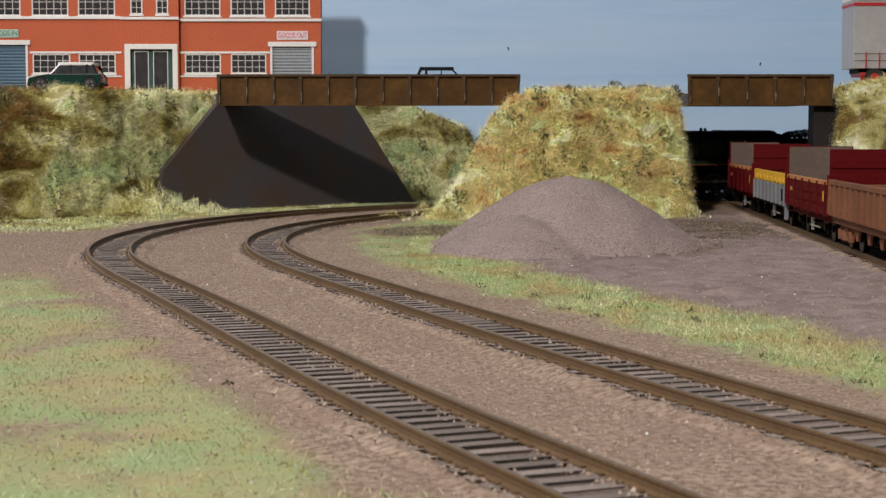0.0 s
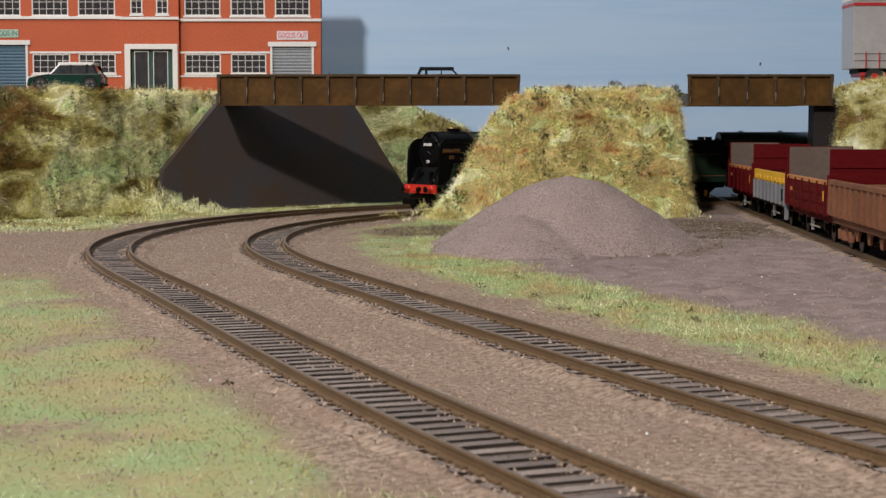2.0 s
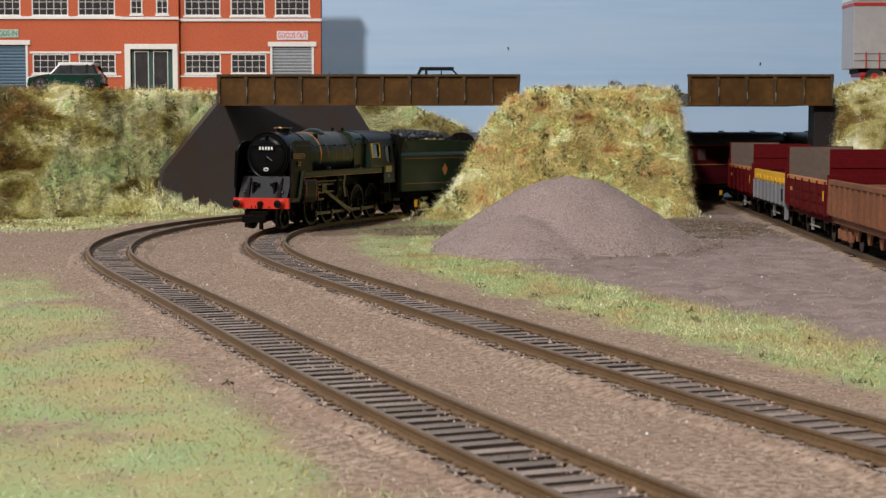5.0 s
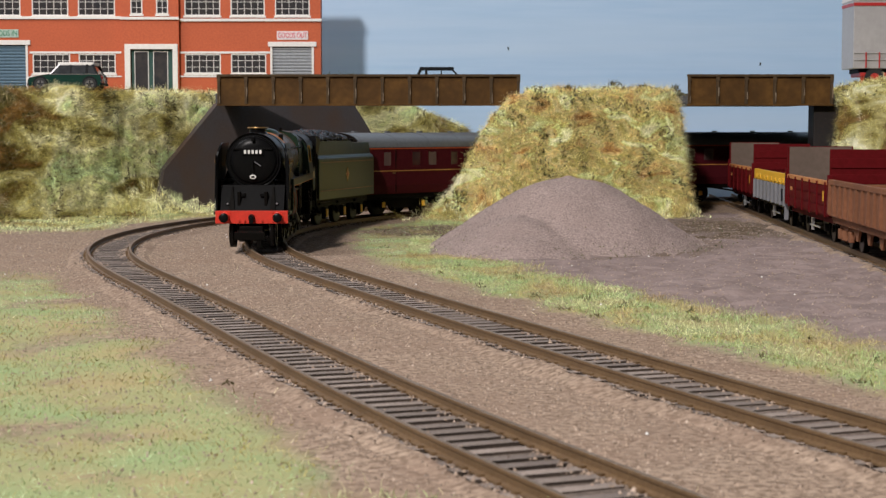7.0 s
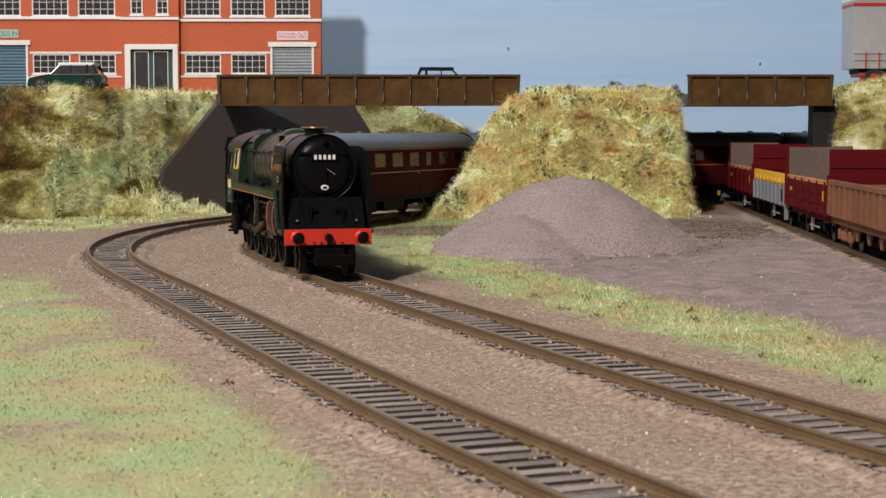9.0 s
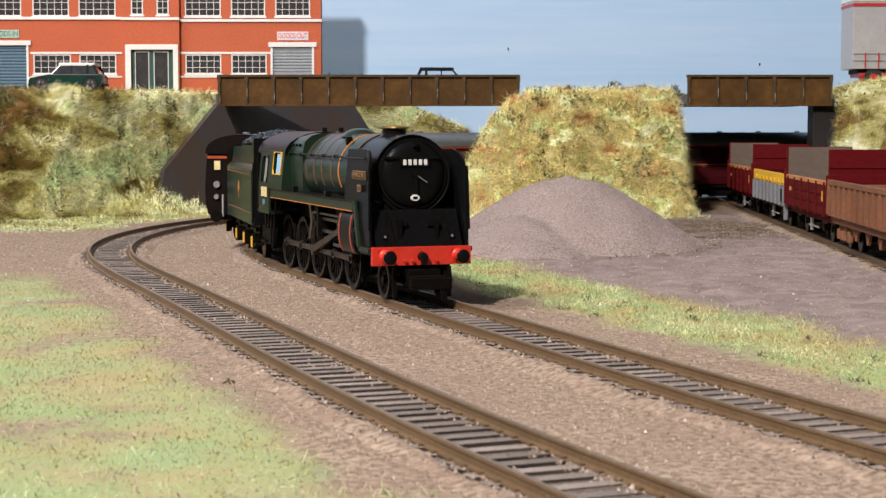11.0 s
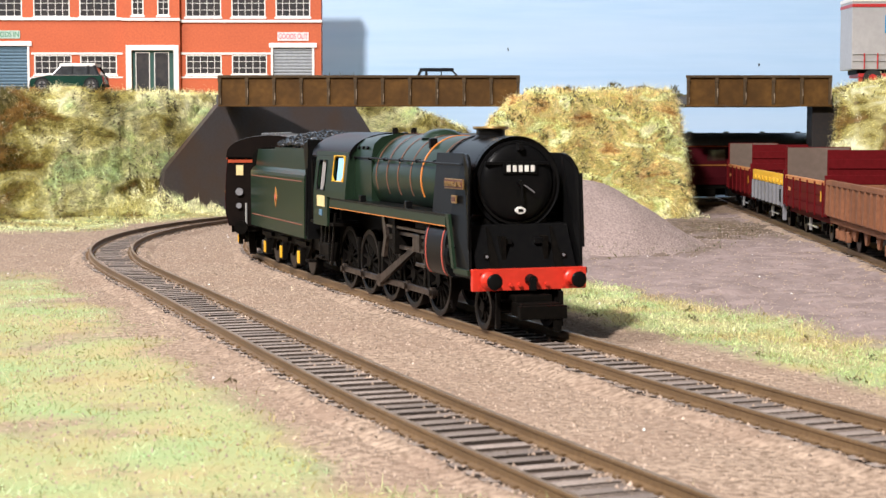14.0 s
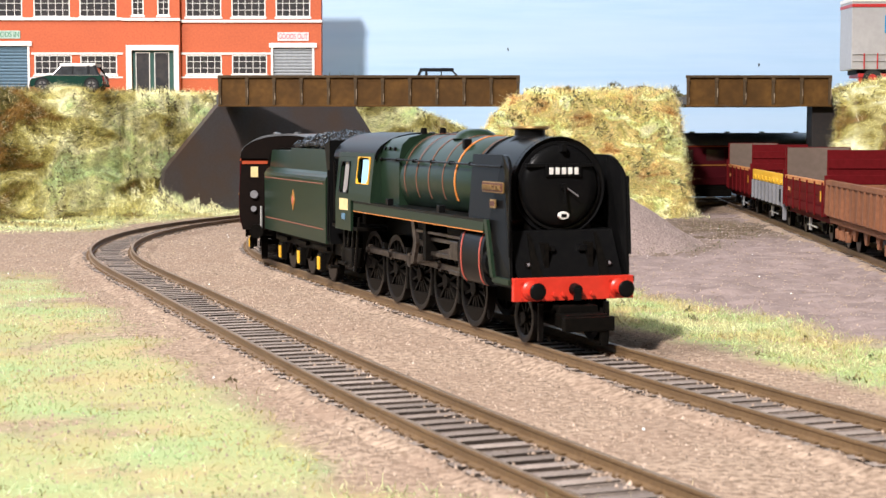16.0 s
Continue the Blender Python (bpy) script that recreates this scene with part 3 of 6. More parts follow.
def build_car(label, at, paint, roof, trim="chrome", glass="car_glass"):
    """Hatchback, nose towards -x, along x, wheels on z 0."""
    c = thing("car", label, "car", at)
    side = [(-23.5, 3.2), (-23.8, 6.5), (-22.8, 8.2), (-14, 10.0), (-10, 10.6), (20, 10.9), (23.0, 10.2), (23.9, 7.0), (23.4, 3.2)]
    lower = bmesh.new()
    rings = []
    for y, sx, dz in ((-10.8, 0.975, 0), (-10.3, 0.99, 0.15), (-8, 1.0, 0.35), (0, 1.005, 0.55), (8, 1.0, 0.35), (10.3, 0.99, 0.15), (10.8, 0.975, 0)):
        rings.append([(x * sx, y, z + (dz if z > 8 else 0)) for x, z in side])
    add_loft(lower, rings)
    bmesh.ops.recalc_face_normals(lower, faces=lower.faces)
    part("body", lower, paint, c, smooth=True)
    cab = [(-9.6, 10.3), (-3.2, 16.6), (17.6, 17.1), (21.4, 10.6)]
    rings = []
    for y, k in ((-10.0, 0.0), (-8.6, 1.0), (8.6, 1.0), (10.0, 0.0)):
        rings.append([(x, (y if z < 12 else (8.7 if y > 0 else -8.7)) if k == 0 else y * (1 if z < 12 else 0.92), z) for x, z in cab])
    part("cabin_glass", loft(rings), glass, c)
    bm = box(-4.4, 18.8, -9.1, 9.1, 16.2, 18.3, 0.85)
    part("roof", bm, roof, c, smooth=True)
    for y in (-9.6, 9.6):
        for x0, x1, z in ((-9.9, -3.6, 0), (3.6, 4.6, 0), (13.4, 15.2, 0), (18.2, 21.6, 0)):
            if x0 < -5:
                pts = [(x0, 10.4), (x0 + 1.1, 10.4), (x1 + 1.1, 16.9), (x1, 16.9)]
            elif x0 > 17:
                pts = [(x1 - 1.2, 10.6), (x1 + 0.1, 10.6), (x0 + 0.6, 17), (x0 - 1.2, 17)]
            else:
                pts = [(x0, 10.5), (x1, 10.5), (x1 - 0.2, 17), (x0 + 0.2, 17)]
            sgn = 1 if y > 0 else -1
            bm = prism(pts, "y", 0, 0.5)
            for v in bm.verts:
                v.co.y = sgn * (10.15 - (v.co.z - 10.4) * 0.17 - v.co.y)
            part("pillar", bm, "car_dark" if x0 > -5 else trim, c)
        part("waist_trim", box(-9.5, 21.2, (-10.95 if y < 0 else 10.3), (-10.3 if y < 0 else 10.95), 10.3, 10.8), "chrome", c)
    for x in (-15.2, 16.4):
        for y in (-1, 1):
            w = part("wheel", add_cyl(bmesh.new(), (x, y * 11.2, 4.1), (x, y * 8, 4.1), 4.1, seg=20), "tyre", c)
            part("rim", cyl((x, y * 11.35, 4.1), (x, y * 11, 4.1), 2.7, 2.4, 14), "chrome", w)
            for k in range(5):
                a = k * 2 * math.pi / 5
                part("spoke", bevelled(box(-0.35, 0.35, -0.1, 0.1, 0.3, 2.5), 0.05, 1), "car_dark", w, at=Matrix.Translation(Vector((x, y * 11.42, 4.1)) * MM) @ Euler((0, a, 0)).to_matrix().to_4x4())
            part("wheel_arch", cyl((x, y * 10.9, 4.4), (x, y * 10.4, 4.4), 5.0, seg=20), "car_dark", c)
    for y in (-7.4, 7.4):
        part("headlight", add_cyl(bmesh.new(), (-23.6, y, 7.4), (-22.4, y, 7.6), 1.6, 1.8, 14), "lamp_glass", c)
        part("tail_light", box(23.1, 24.0, y - 0.9, y + 0.9, 6.4, 9.4, 0.2), "lamp_red", c)
    part("bumper", box(-24.3, -22.8, -9, 9, 3.2, 5.0, 0.5), "car_dark", c)
    part("bumper", box(22.8, 24.4, -9, 9, 3.2, 5.0, 0.5), "car_dark", c)
    return c


build_car("dark green hatchback with white roof parked by the factory", P(-242.5, 1074, 79.2), "car_green", "white")
build_car("silver hatchback with dark roof on the bridge road", P(3, 1124, 78.0, 0, 0, 180), "car_silver", "car_dark", "car_dark", "clear_glass")

# ---- lorry trailer ----
M["trailer_grey"] = material("trailer_grey", (0.40, 0.39, 0.39, 1), (0.36, 0.35, 0.35, 1), 300, 30, 0.4, bump=0.02)
M["trailer_red"] = material("trailer_red", (0.50, 0.03, 0.03, 1), None, 300, 30, 0.4, bump=0)
M["trailer_blue"] = material("trailer_blue", (0.02, 0.25, 0.50, 1), None, 300, 30, 0.4, bump=0)


def build_trailer():
    t = thing("lorry_trailer", "grey box lorry trailer with red roof stripe and red side rails", "lorry trailer")
    k = 2926.8 / 1122
    X = lambda px: (px - 784) / k
    Z = lambda py: 54.84 + (228.3 - py) / k
    y = 1122
    part("box_body", box(X(1506), X(1506) + 165, y, y + 33, Z(122), Z(3), 0.5), "trailer_grey", t)
    part("roof_stripe", box(X(1506) - 0.2, X(1506) + 165.2, y - 0.5, y + 33.5, Z(12.5), Z(7), 0.1), "trailer_red", t)
    part("chassis", box(X(1518), X(1518) + 155, y + 4, y + 29, Z(130), Z(122)), "car_dark", t)
    part("roof_cap", box(X(1506) - 0.3, X(1506) + 165.3, y - 0.6, y + 33.6, Z(3), Z(-4), 0.4), "white", t)
    for i in range(7):
        x = X(1528) + i * 9
        part("rail_post", cyl((x, y - 1.2, Z(121)), (x, y - 1.2, Z(94)), 0.5, seg=8), "trailer_red", t)
    for z in (95, 107):
        part("side_rail", cyl((X(1507), y - 1.0, Z(z)), (X(1507) + 70, y - 1.0, Z(z)), 0.28, seg=8), "trailer_grey", t)
    part("side_mark", box(X(1564), X(1564) + 22, y - 0.5, y + 0.3, Z(58), Z(27), 0.1), "trailer_blue", t)
    for i in range(3):
        w = part("wheel", cyl((X(1545) + i * 16, y + 1, Z(138)), (X(1545) + i * 16, y + 8, Z(138)), 6.5, seg=20), "tyre", t)
        part("hub", cyl((X(1545) + i * 16, y + 0.7, Z(138)), (X(1545) + i * 16, y + 1.2, Z(138)), 3, seg=14), "trailer_red", w)
    part("bogie_frame", box(X(1520), X(1520) + 60, y + 2, y + 28, Z(136), Z(129), 0.5), "trailer_red", t)
    part("landing_leg", box(X(1522), X(1522) + 3, y + 3, y + 6, Z(152), Z(130), 0.3), "trailer_red", t)


build_trailer()

# ---- goods wagons on the siding ----
def wheelset(parent, x, r, gauge=8.4, spokes=0, y_out=None):
    """Axle with two disc wheels, along y, centred on the given x at height r."""
    w = part("wheelset", cyl((0, -gauge, 0), (0, gauge, 0), 1.0, seg=10), "frame_black", parent, at=P(x, 0, r))
    for s in (-1, 1):
        bm = bmesh.new()
        add_cyl(bm, (0, s * (gauge - 1.2), 0), (0, s * (gauge + 1.2), 0), r, r, 24)
        part("wheel", bm, "frame_black", w)
        part("tyre_ring", add_cyl(bmesh.new(), (0, s * (gauge + 1.1), 0), (0, s * (gauge + 1.35), 0), r * 0.98, r * 0.9, 24), "worn_steel", w)
        part("hub", cyl((0, s * (gauge + 1.0), 0), (0, s * (gauge + 1.8), 0), r * 0.28, seg=10), "frame_black", w)
    return w


M["worn_steel"] = material("worn_steel", (0.009, 0.0075, 0.007, 1), (0.006, 0.005, 0.0045, 1), 600, 60, 0.3, 0.2, 0.05, spec=0.09)
M["steel_bright"] = material("bright_steel", (0.6, 0.6, 0.6, 1), None, 600, 60, 0.3, 0.6, 0.0)
M["orange_edge"] = material("worn_orange", (0.55, 0.24, 0.07, 1), (0.42, 0.16, 0.05, 1), 500, 60, 0.6, bump=0.05)
M["rubble"] = material("rubble", (0.5, 0.5, 0.52, 1), (0.38, 0.38, 0.4, 1), 500, 60, 0.9, island=0.3)


def wagon_chassis(w, L, col):
    for s in (-1, 1):
        part("solebar", box(2, L - 2, s * 13 - 0.9, s * 13 + 0.9, 9.5, 12.5, 0.15), col, w)
        for x in (26, L - 26):
            ax = part("axle_guard", prism([(x - 5, 10), (x + 5, 10), (x + 2, 3.6), (x - 2, 3.6)], "y", s * 11.2, s * 12.2), "frame_black", w)
            part("axlebox", box(x - 1.6, x + 1.6, min(s * 12, s * 14), max(s * 12, s * 14), 5, 8.4, 0.3), "frame_black", ax)
            part("spring", box(x - 7, x + 7, min(s * 12.2, s * 13.4), max(s * 12.2, s * 13.4), 8.4, 9.6, 0.2), "frame_black", ax)
        part("brake_lever", box(38, 66, min(s * 13.5, s * 14.1), max(s * 13.5, s * 14.1), 5.6, 6.3, 0.1), "steel_bright", w)
        part("brake_hanger", box(58, 60.5, min(s * 13.0, s * 14.2), max(s * 13.0, s * 14.2), 3.6, 9.6, 0.1), "steel_bright", w)
        for x in (-1.5, L + 1.5):
            part("buffer", add_cyl(cyl((x, s * 11.4, 10.7), (min(max(x, 2), L - 2), s * 11.4, 10.7), 1.3, seg=12), (x - 0.4, s * 11.4, 10.7), (x + 0.4, s * 11.4, 10.7), 2.6, seg=16), "frame_black", w)
    part("floor_frame", box(1, L - 1, -13, 13, 10.5, 13), "frame_black", w)
    for x in (26, L - 26):
        wheelset(w, x, 6)


def high_end_wagon(at):
    """Open wagon with low sides and tall ends; x runs along it."""
    L = 124
    w = thing("goods_wagon", "maroon open wagon with tall ends and orange-edged sides", "goods wagon", at, "parked goods wagons")
    wagon_chassis(w, L, "wagon_maroon")
    part("floor_boards", box(1, L - 1, -15, 15, 13, 14.2), "wood_inside", w)
    for s in (-1, 1):
        y0, y1 = sorted((s * 15.2, s * 16.4))
        sd = part("side", box(1, L - 1, y0, y1, 12.4, 26.3, 0.15), "wagon_maroon", w)
        n = 6
        for i in range(3):
            part("plank", box(2.4, L - 2.4, *sorted((s * 16.3, s * 16.75)), 13 + i * 4.4, 16.9 + i * 4.4, 0.15), "wagon_maroon", sd)
        part("capping", box(1, L - 1, y0 - 0.3, y1 + 0.3, 26.3, 28.2, 0.2), "orange_edge", sd, "worn orange top edge")
        for i in range(n):
            x = 9 + (L - 18) * i / (n - 1)
            part("hinge_strap", box(x - 0.8, x + 0.8, *sorted((s * 16.2, s * 17.3)), 12.2, 27.6, 0.2), "wagon_maroon", sd)
        part("marking", box(10, 15, *sorted((s * 16.6, s * 17.0)), 19, 23.5), "yellow", sd)
        part("marking", box(L - 20, L - 14, *sorted((s * 16.6, s * 17.0)), 20.6, 22.4), "orange_edge", sd)
    for x0, x1, xi in ((0, 1.6, 1), (L - 1.6, L, -1)):
        e = part("end", box(x0, x1, -16.4, 16.4, 12.4, 42.2, 0.2), "wagon_maroon", w)
        inner = (x1, x1 + 0.5) if xi > 0 else (x0 - 0.5, x0)
        part("lining", box(*inner, -15.6, 15.6, 14.2, 41.9), "wood_inside", e, "bare grey-brown inner boarding")
        out = (x0 - 0.6, x0) if xi > 0 else (x1, x1 + 0.6)
        for z in (20, 27, 34):
            part("corrugation", box(*out, -16, 16, z, z + 4.2, 0.25), "wagon_maroon", e)
        for y in (-16.2, 16.2):
            part("corner_bracket", box(min(x0, out[0]) - 0.4, max(x1, out[1]) + 0.4, y - 1.2, y + 1.2, 13, 31, 0.3), "wagon_maroon", e)
    return w


def low_wagon(at):
    L = 124
    w = thing("goods_wagon", "grey low-sided wagon with yellow top band", "goods wagon", at, "parked goods wagons")
    wagon_chassis(w, L, "frame_black")
    part("floor_boards", box(1, L - 1, -15, 15, 13, 14.2), "wood_inside", w)
    for s in (-1, 1):
        y0, y1 = sorted((s * 15.2, s * 16.4))
        sd = part("side", box(0.6, L - 0.6, y0, y1, 11.4, 22.2, 0.15), "wagon_grey", w)
        part("top_band", box(0.6, L - 0.6, y0 - 0.2, y1 + 0.2, 22.2, 28.0, 0.2), "yellow", sd, "yellow painted top band")
        n = 9
        for i in range(n):
            x = 3 + (L - 6) * i / (n - 1)
            part("rib", box(x - 0.9, x + 0.9, *sorted((s * 16.3, s * 17.5)), 11.4, 22, 0.25), "wagon_grey", sd)
            if i < n - 1:
                part("pocket", box(x + 3, x + 9, *sorted((s * 16.3, s * 17.1)), 23.2, 25.2, 0.2), "yellow", sd)
        for i in range(3):
            part("marking", box(8 + i * 3, 10 + i * 3, *sorted((s * 16.3, s * 16.7)), 13.5, 20), "car_dark", sd)
        part("corner_post", box(-0.5, 1.0, *sorted((s * 15, s * 17)), 4.5, 27, 0.2), "wagon_grey", w)
    for x0, x1 in ((0, 1.4), (L - 1.4, L)):
        part("end", box(x0, x1, -15.2, 15.2, 11.4, 24, 0.2), "wagon_grey", w)
    return w


def stone_wagon(at):
    L = 150
    w = thing("goods_wagon", "rust-tan bogie stone wagon loaded with pale rubble", "goods wagon", at, "parked goods wagons")
    for s in (-1, 1):
        y0, y1 = sorted((s * 15.8, s * 17))
        sd = part("side", box(0, L, y0, y1, 13.5, 27, 0.2), "tan", w)
        part("top_rail", box(-0.6, L + 0.6, y0 - 0.6, y1 + 0.6, 27, 29.2, 0.3), "tan", sd)
        for i in range(13):
            x = 3 + (L - 6) * i / 12
            part("rib", prism([(s * 16.9, 13.5), (s * 18.4, 14.6), (s * 18.0, 27), (s * 16.9, 27)], "x", x - 0.8, x + 0.8), "tan", sd)
        part("sole", box(0, L, *sorted((s * 13, s * 15.4)), 10.5, 13.5, 0.2), "tan", w)
        for i in range(5):
            x = 30 + i * 24
            part("gusset", prism([(x - 5, 10.5), (x + 5, 10.5), (x + 1.5, 5.5), (x - 1.5, 5.5)], "y", s * 13, s * 14), "tan", w)
    for x0, x1 in ((0, 1.4), (L - 1.4, L)):
        part("end", box(x0, x1, -15.8, 15.8, 12, 27, 0.2), "tan", w)
    part("floor_plate", box(0, L, -15.8, 15.8, 12, 13.5), "tan", w)
    for bx in (24, L - 24):
        b = part("bogie", box(bx - 18, bx + 18, -3, 3, 7, 11), "frame_black", w)
        for s in (-1, 1):
            pts = [(bx - 18, 8.2), (bx - 16, 10), (bx + 16, 10), (bx + 18, 8.2), (bx + 15, 5.2), (bx + 8, 5.2), (bx + 5, 3.6), (bx - 5, 3.6), (bx - 8, 5.2), (bx - 15, 5.2)]
            part("side_frame", prism(pts, "y", s * 11.5, s * 13.4), "tan", b)
            for x in (bx - 11.5, bx + 11.5):
                part("axlebox", box(x - 2.2, x + 2.2, *sorted((s * 13, s * 15)), 4.2, 8.6, 0.4), "tan", b)
            part("spring", cyl((bx, s * 13.8, 4.4), (bx, s * 13.8, 8.4), 2.0, seg=12), "tan", b)
        for x in (bx - 11.5, bx + 11.5):
            wheelset(b, x, 6)
    rnd = random.Random(3)
    vs, fs = [], []
    for k in range(900):
        x, y = rnd.uniform(3, L - 3), rnd.uniform(-15, 15)
        h = 20.0 + 3.5 * math.cos(y / 11) + 1.2 * math.sin(x / 11) + rnd.uniform(-0.8, 0.8)
        r = rnd.uniform(0.8, 1.9)
        i = len(vs)
        for d in ((1, 0, 0), (-1, 0, 0), (0, 1, 0), (0, -1, 0), (0, 0, 1), (0, 0, -1)):
            vs.append((x + d[0] * r * rnd.uniform(0.6, 1.2), y + d[1] * r * rnd.uniform(0.6, 1.2), h + d[2] * r * rnd.uniform(0.6, 1.1)))
        for a, b, c in ((0, 2, 4), (2, 1, 4), (1, 3, 4), (3, 0, 4), (2, 0, 5), (1, 2, 5), (3, 1, 5), (0, 3, 5)):
            fs.append((i + a, i + b, i + c))
    load = stuff("rubble_load", vs, fs, "rubble", "", "", w)
    part("load_bed", loft([[(2, -15.5, 14), (2, 15.5, 14), (2, 15, 18), (2, 0, 21.5), (2, -15, 18)], [(L - 2, -15.5, 14), (L - 2, 15.5, 14), (L - 2, 15, 18), (L - 2, 0, 21.5), (L - 2, -15, 18)]]), "rubble", w)
    return w


def siding_pose(y):
    s = (y - 480) / math.sin(radians(86.7))
    c = line_siding.at(s)
    return P(c[0], c[1], RH, 0, 0, 86.7)


stone_wagon(siding_pose(566))
first = high_end_wagon(siding_pose(719))
low_wagon(siding_pose(846))
copy_thing(first, siding_pose(975))

# ---- the train on the inner line ----
# seconds and the place of the leading axle along the line
PLAN = ((0, 949), (0.5, 914.5), (1, 880.3), (1.5, 846), (2, 812), (2.5, 777.5), (3, 742), (3.5, 704.5), (4, 668), (5, 599), (6.3, 513), (6.5, 500.5), (7, 470), (7.5, 439.5), (8, 404.5),
        (8.5, 367.5), (9, 335.5), (9.75, 296), (10.5, 262), (11.5, 225), (12, 210), (12.5, 196.7), (13, 184.3), (13.5, 171.8), (14, 159.5), (14.5, 149), (15, 140.5), (15.5, 135), (16, 132.5))
PLAN_T, PLAN_S = np.array(PLAN).T
PLAN_V = np.gradient(PLAN_S, PLAN_T)


def train_at(t):
    i = min(max(int(np.searchsorted(PLAN_T, t, "right")) - 1, 0), len(PLAN_T) - 2)
    h = PLAN_T[i + 1] - PLAN_T[i]
    u = (t - PLAN_T[i]) / h
    return ((2 * u**3 - 3 * u * u + 1) * PLAN_S[i] + (u**3 - 2 * u * u + u) * h * PLAN_V[i] + (3 * u * u - 2 * u**3) * PLAN_S[i + 1] + (u**3 - u * u) * h * PLAN_V[i + 1])


def on_line(s, front, rear):
    """Pose of a vehicle whose origin lies at s and whose wheels guide it at front and rear (its own x)."""
    a, b = line_inner.at(s - front), line_inner.at(s - rear)
    d = (a - b) / np.linalg.norm(a - b)
    o = a - d * front
    return P(o[0], o[1], RH, 0, 0, math.degrees(math.atan2(d[1], d[0])))


M["brass"] = material("brass", (0.42, 0.27, 0.11, 1), (0.34, 0.21, 0.08, 1), 500, 60, 0.35, 0.7, 0)
M["name_red"] = material("nameplate_field", (0.10, 0.03, 0.02, 1), None, 400, 60, 0.5, bump=0)
M["lining_dull"] = material("lining_dull", (0.22, 0.085, 0.05, 1), (0.18, 0.07, 0.04, 1), 500, 60, 0.5, bump=0)
M["coal"] = material("coal", (0.012, 0.012, 0.013, 1), (0.022, 0.022, 0.023, 1), 900, 60, 0.12, island=0.5)
M["yellow_dab"] = material("axlebox_yellow", (0.80, 0.45, 0.02, 1), (0.7, 0.36, 0.02, 1), 500, 60, 0.45, bump=0)
M["pale_pane"] = material("blue_pane", (0.35, 0.62, 0.85, 1), None, 100, 30, 0.1, bump=0)
M["rod_steel"] = material("rod_steel", (0.125, 0.10, 0.085, 1), (0.035, 0.027, 0.022, 1), 500, 60, 0.28, 0.75, 0.1)
M["coach_glass"] = material("coach_glass", (0.030, 0.012, 0.012, 1), (0.05, 0.022, 0.02, 1), 200, 40, 0.08, bump=0)
M["curtain"] = material("curtain", (0.10, 0.06, 0.055, 1), None, 300, 60, 0.3, bump=0)
M["line_yellow"] = material("coach_lining", (0.38, 0.17, 0.03, 1), None, 300, 60, 0.4, bump=0)


def ring(x, r, cz, seg=36, ry=None):
    return [(x, (ry or r) * math.cos(2 * math.pi * i / seg), cz + r * math.sin(2 * math.pi * i / seg)) for i in range(seg)]


def hoop(parent, name, mat, x0, x1, r0, r1, cz, a0=-25, a1=205, thick=0.15, rr=None):
    """A thin band round the upper part of the boiler."""
    bm = bmesh.new()
    n = 32
    rings = []
    for i in range(n + 1):
        a = radians(a0 + (a1 - a0) * i / n)
        c, s = math.cos(a), math.sin(a)
        rings.append([(x0, r0 * c, cz + r0 * s), (x1, r1 * c, cz + r1 * s), (x1, (r1 + thick) * c, cz + (r1 + thick) * s), (x0, (r0 + thick) * c, cz + (r0 + thick) * s)])
    add_loft(bm, rings)
    bmesh.ops.recalc_face_normals(bm, faces=bm.faces)
    return part(name, bm, mat, parent)


def spoked_wheelset(parent, x, r, spokes, weight):
    """Axle with two spoked wheels; turns about its own y."""
    ws = part("wheelset", cyl((0, -8, 0), (0, 8, 0), 1.1, seg=12), "frame_black", parent, at=P(x, 0, r))
    for s in (-1, 1):
        y0, y1 = s * 7.5, s * 9.9
        bm = bmesh.new()
        rings = []
        for i in range(33):
            a = 2 * math.pi * i / 32
            c, q = math.cos(a), math.sin(a)
            rings.append([(rr * c, y, rr * q) for rr, y in ((r, y1), (r, y0), (r - 1.5, y0), (r - 1.6, y1 - s * 0.15), (r - 0.9, y1 + s * 0.05))])
        add_loft(bm, rings, cap=False)
        bmesh.ops.recalc_face_normals(bm, faces=bm.faces)
        w = part("wheel", bm, "worn_steel", ws, smooth=True)
        for i in range(spokes):
            a = 2 * math.pi * i / spokes
            bm = box(-0.38, 0.38, min(y0, y1) + 0.5, max(y0, y1) - 0.5, 1.2, r - 1.3, 0.0)
            part("spoke", bm, "frame_black", w, at=Euler((0, a, 0)).to_matrix().to_4x4())
        part("hub", cyl((0, y0, 0), (0, y1 + s * 0.3, 0), 2.0 if r > 8 else 1.5, seg=14), "frame_black", w)
        if weight:
            pts = [((r - 1.4) * math.cos(radians(a)), (r - 1.4) * math.sin(radians(a))) for a in range(215, 326, 10)]
            part("balance_weight", prism(pts, "y", *sorted((y0 + s * 0.8, y1 - s * 0.1))), "frame_black", w)
            part("crank_pin", cyl((0, y1, 4.2), (0, y1 + s * 2.6, 4.2), 0.9, seg=10), "rod_steel", w)
    return ws


DRIVERS = (-34, -55.7, -77.3, -99, -120.7)
loco_moving = []


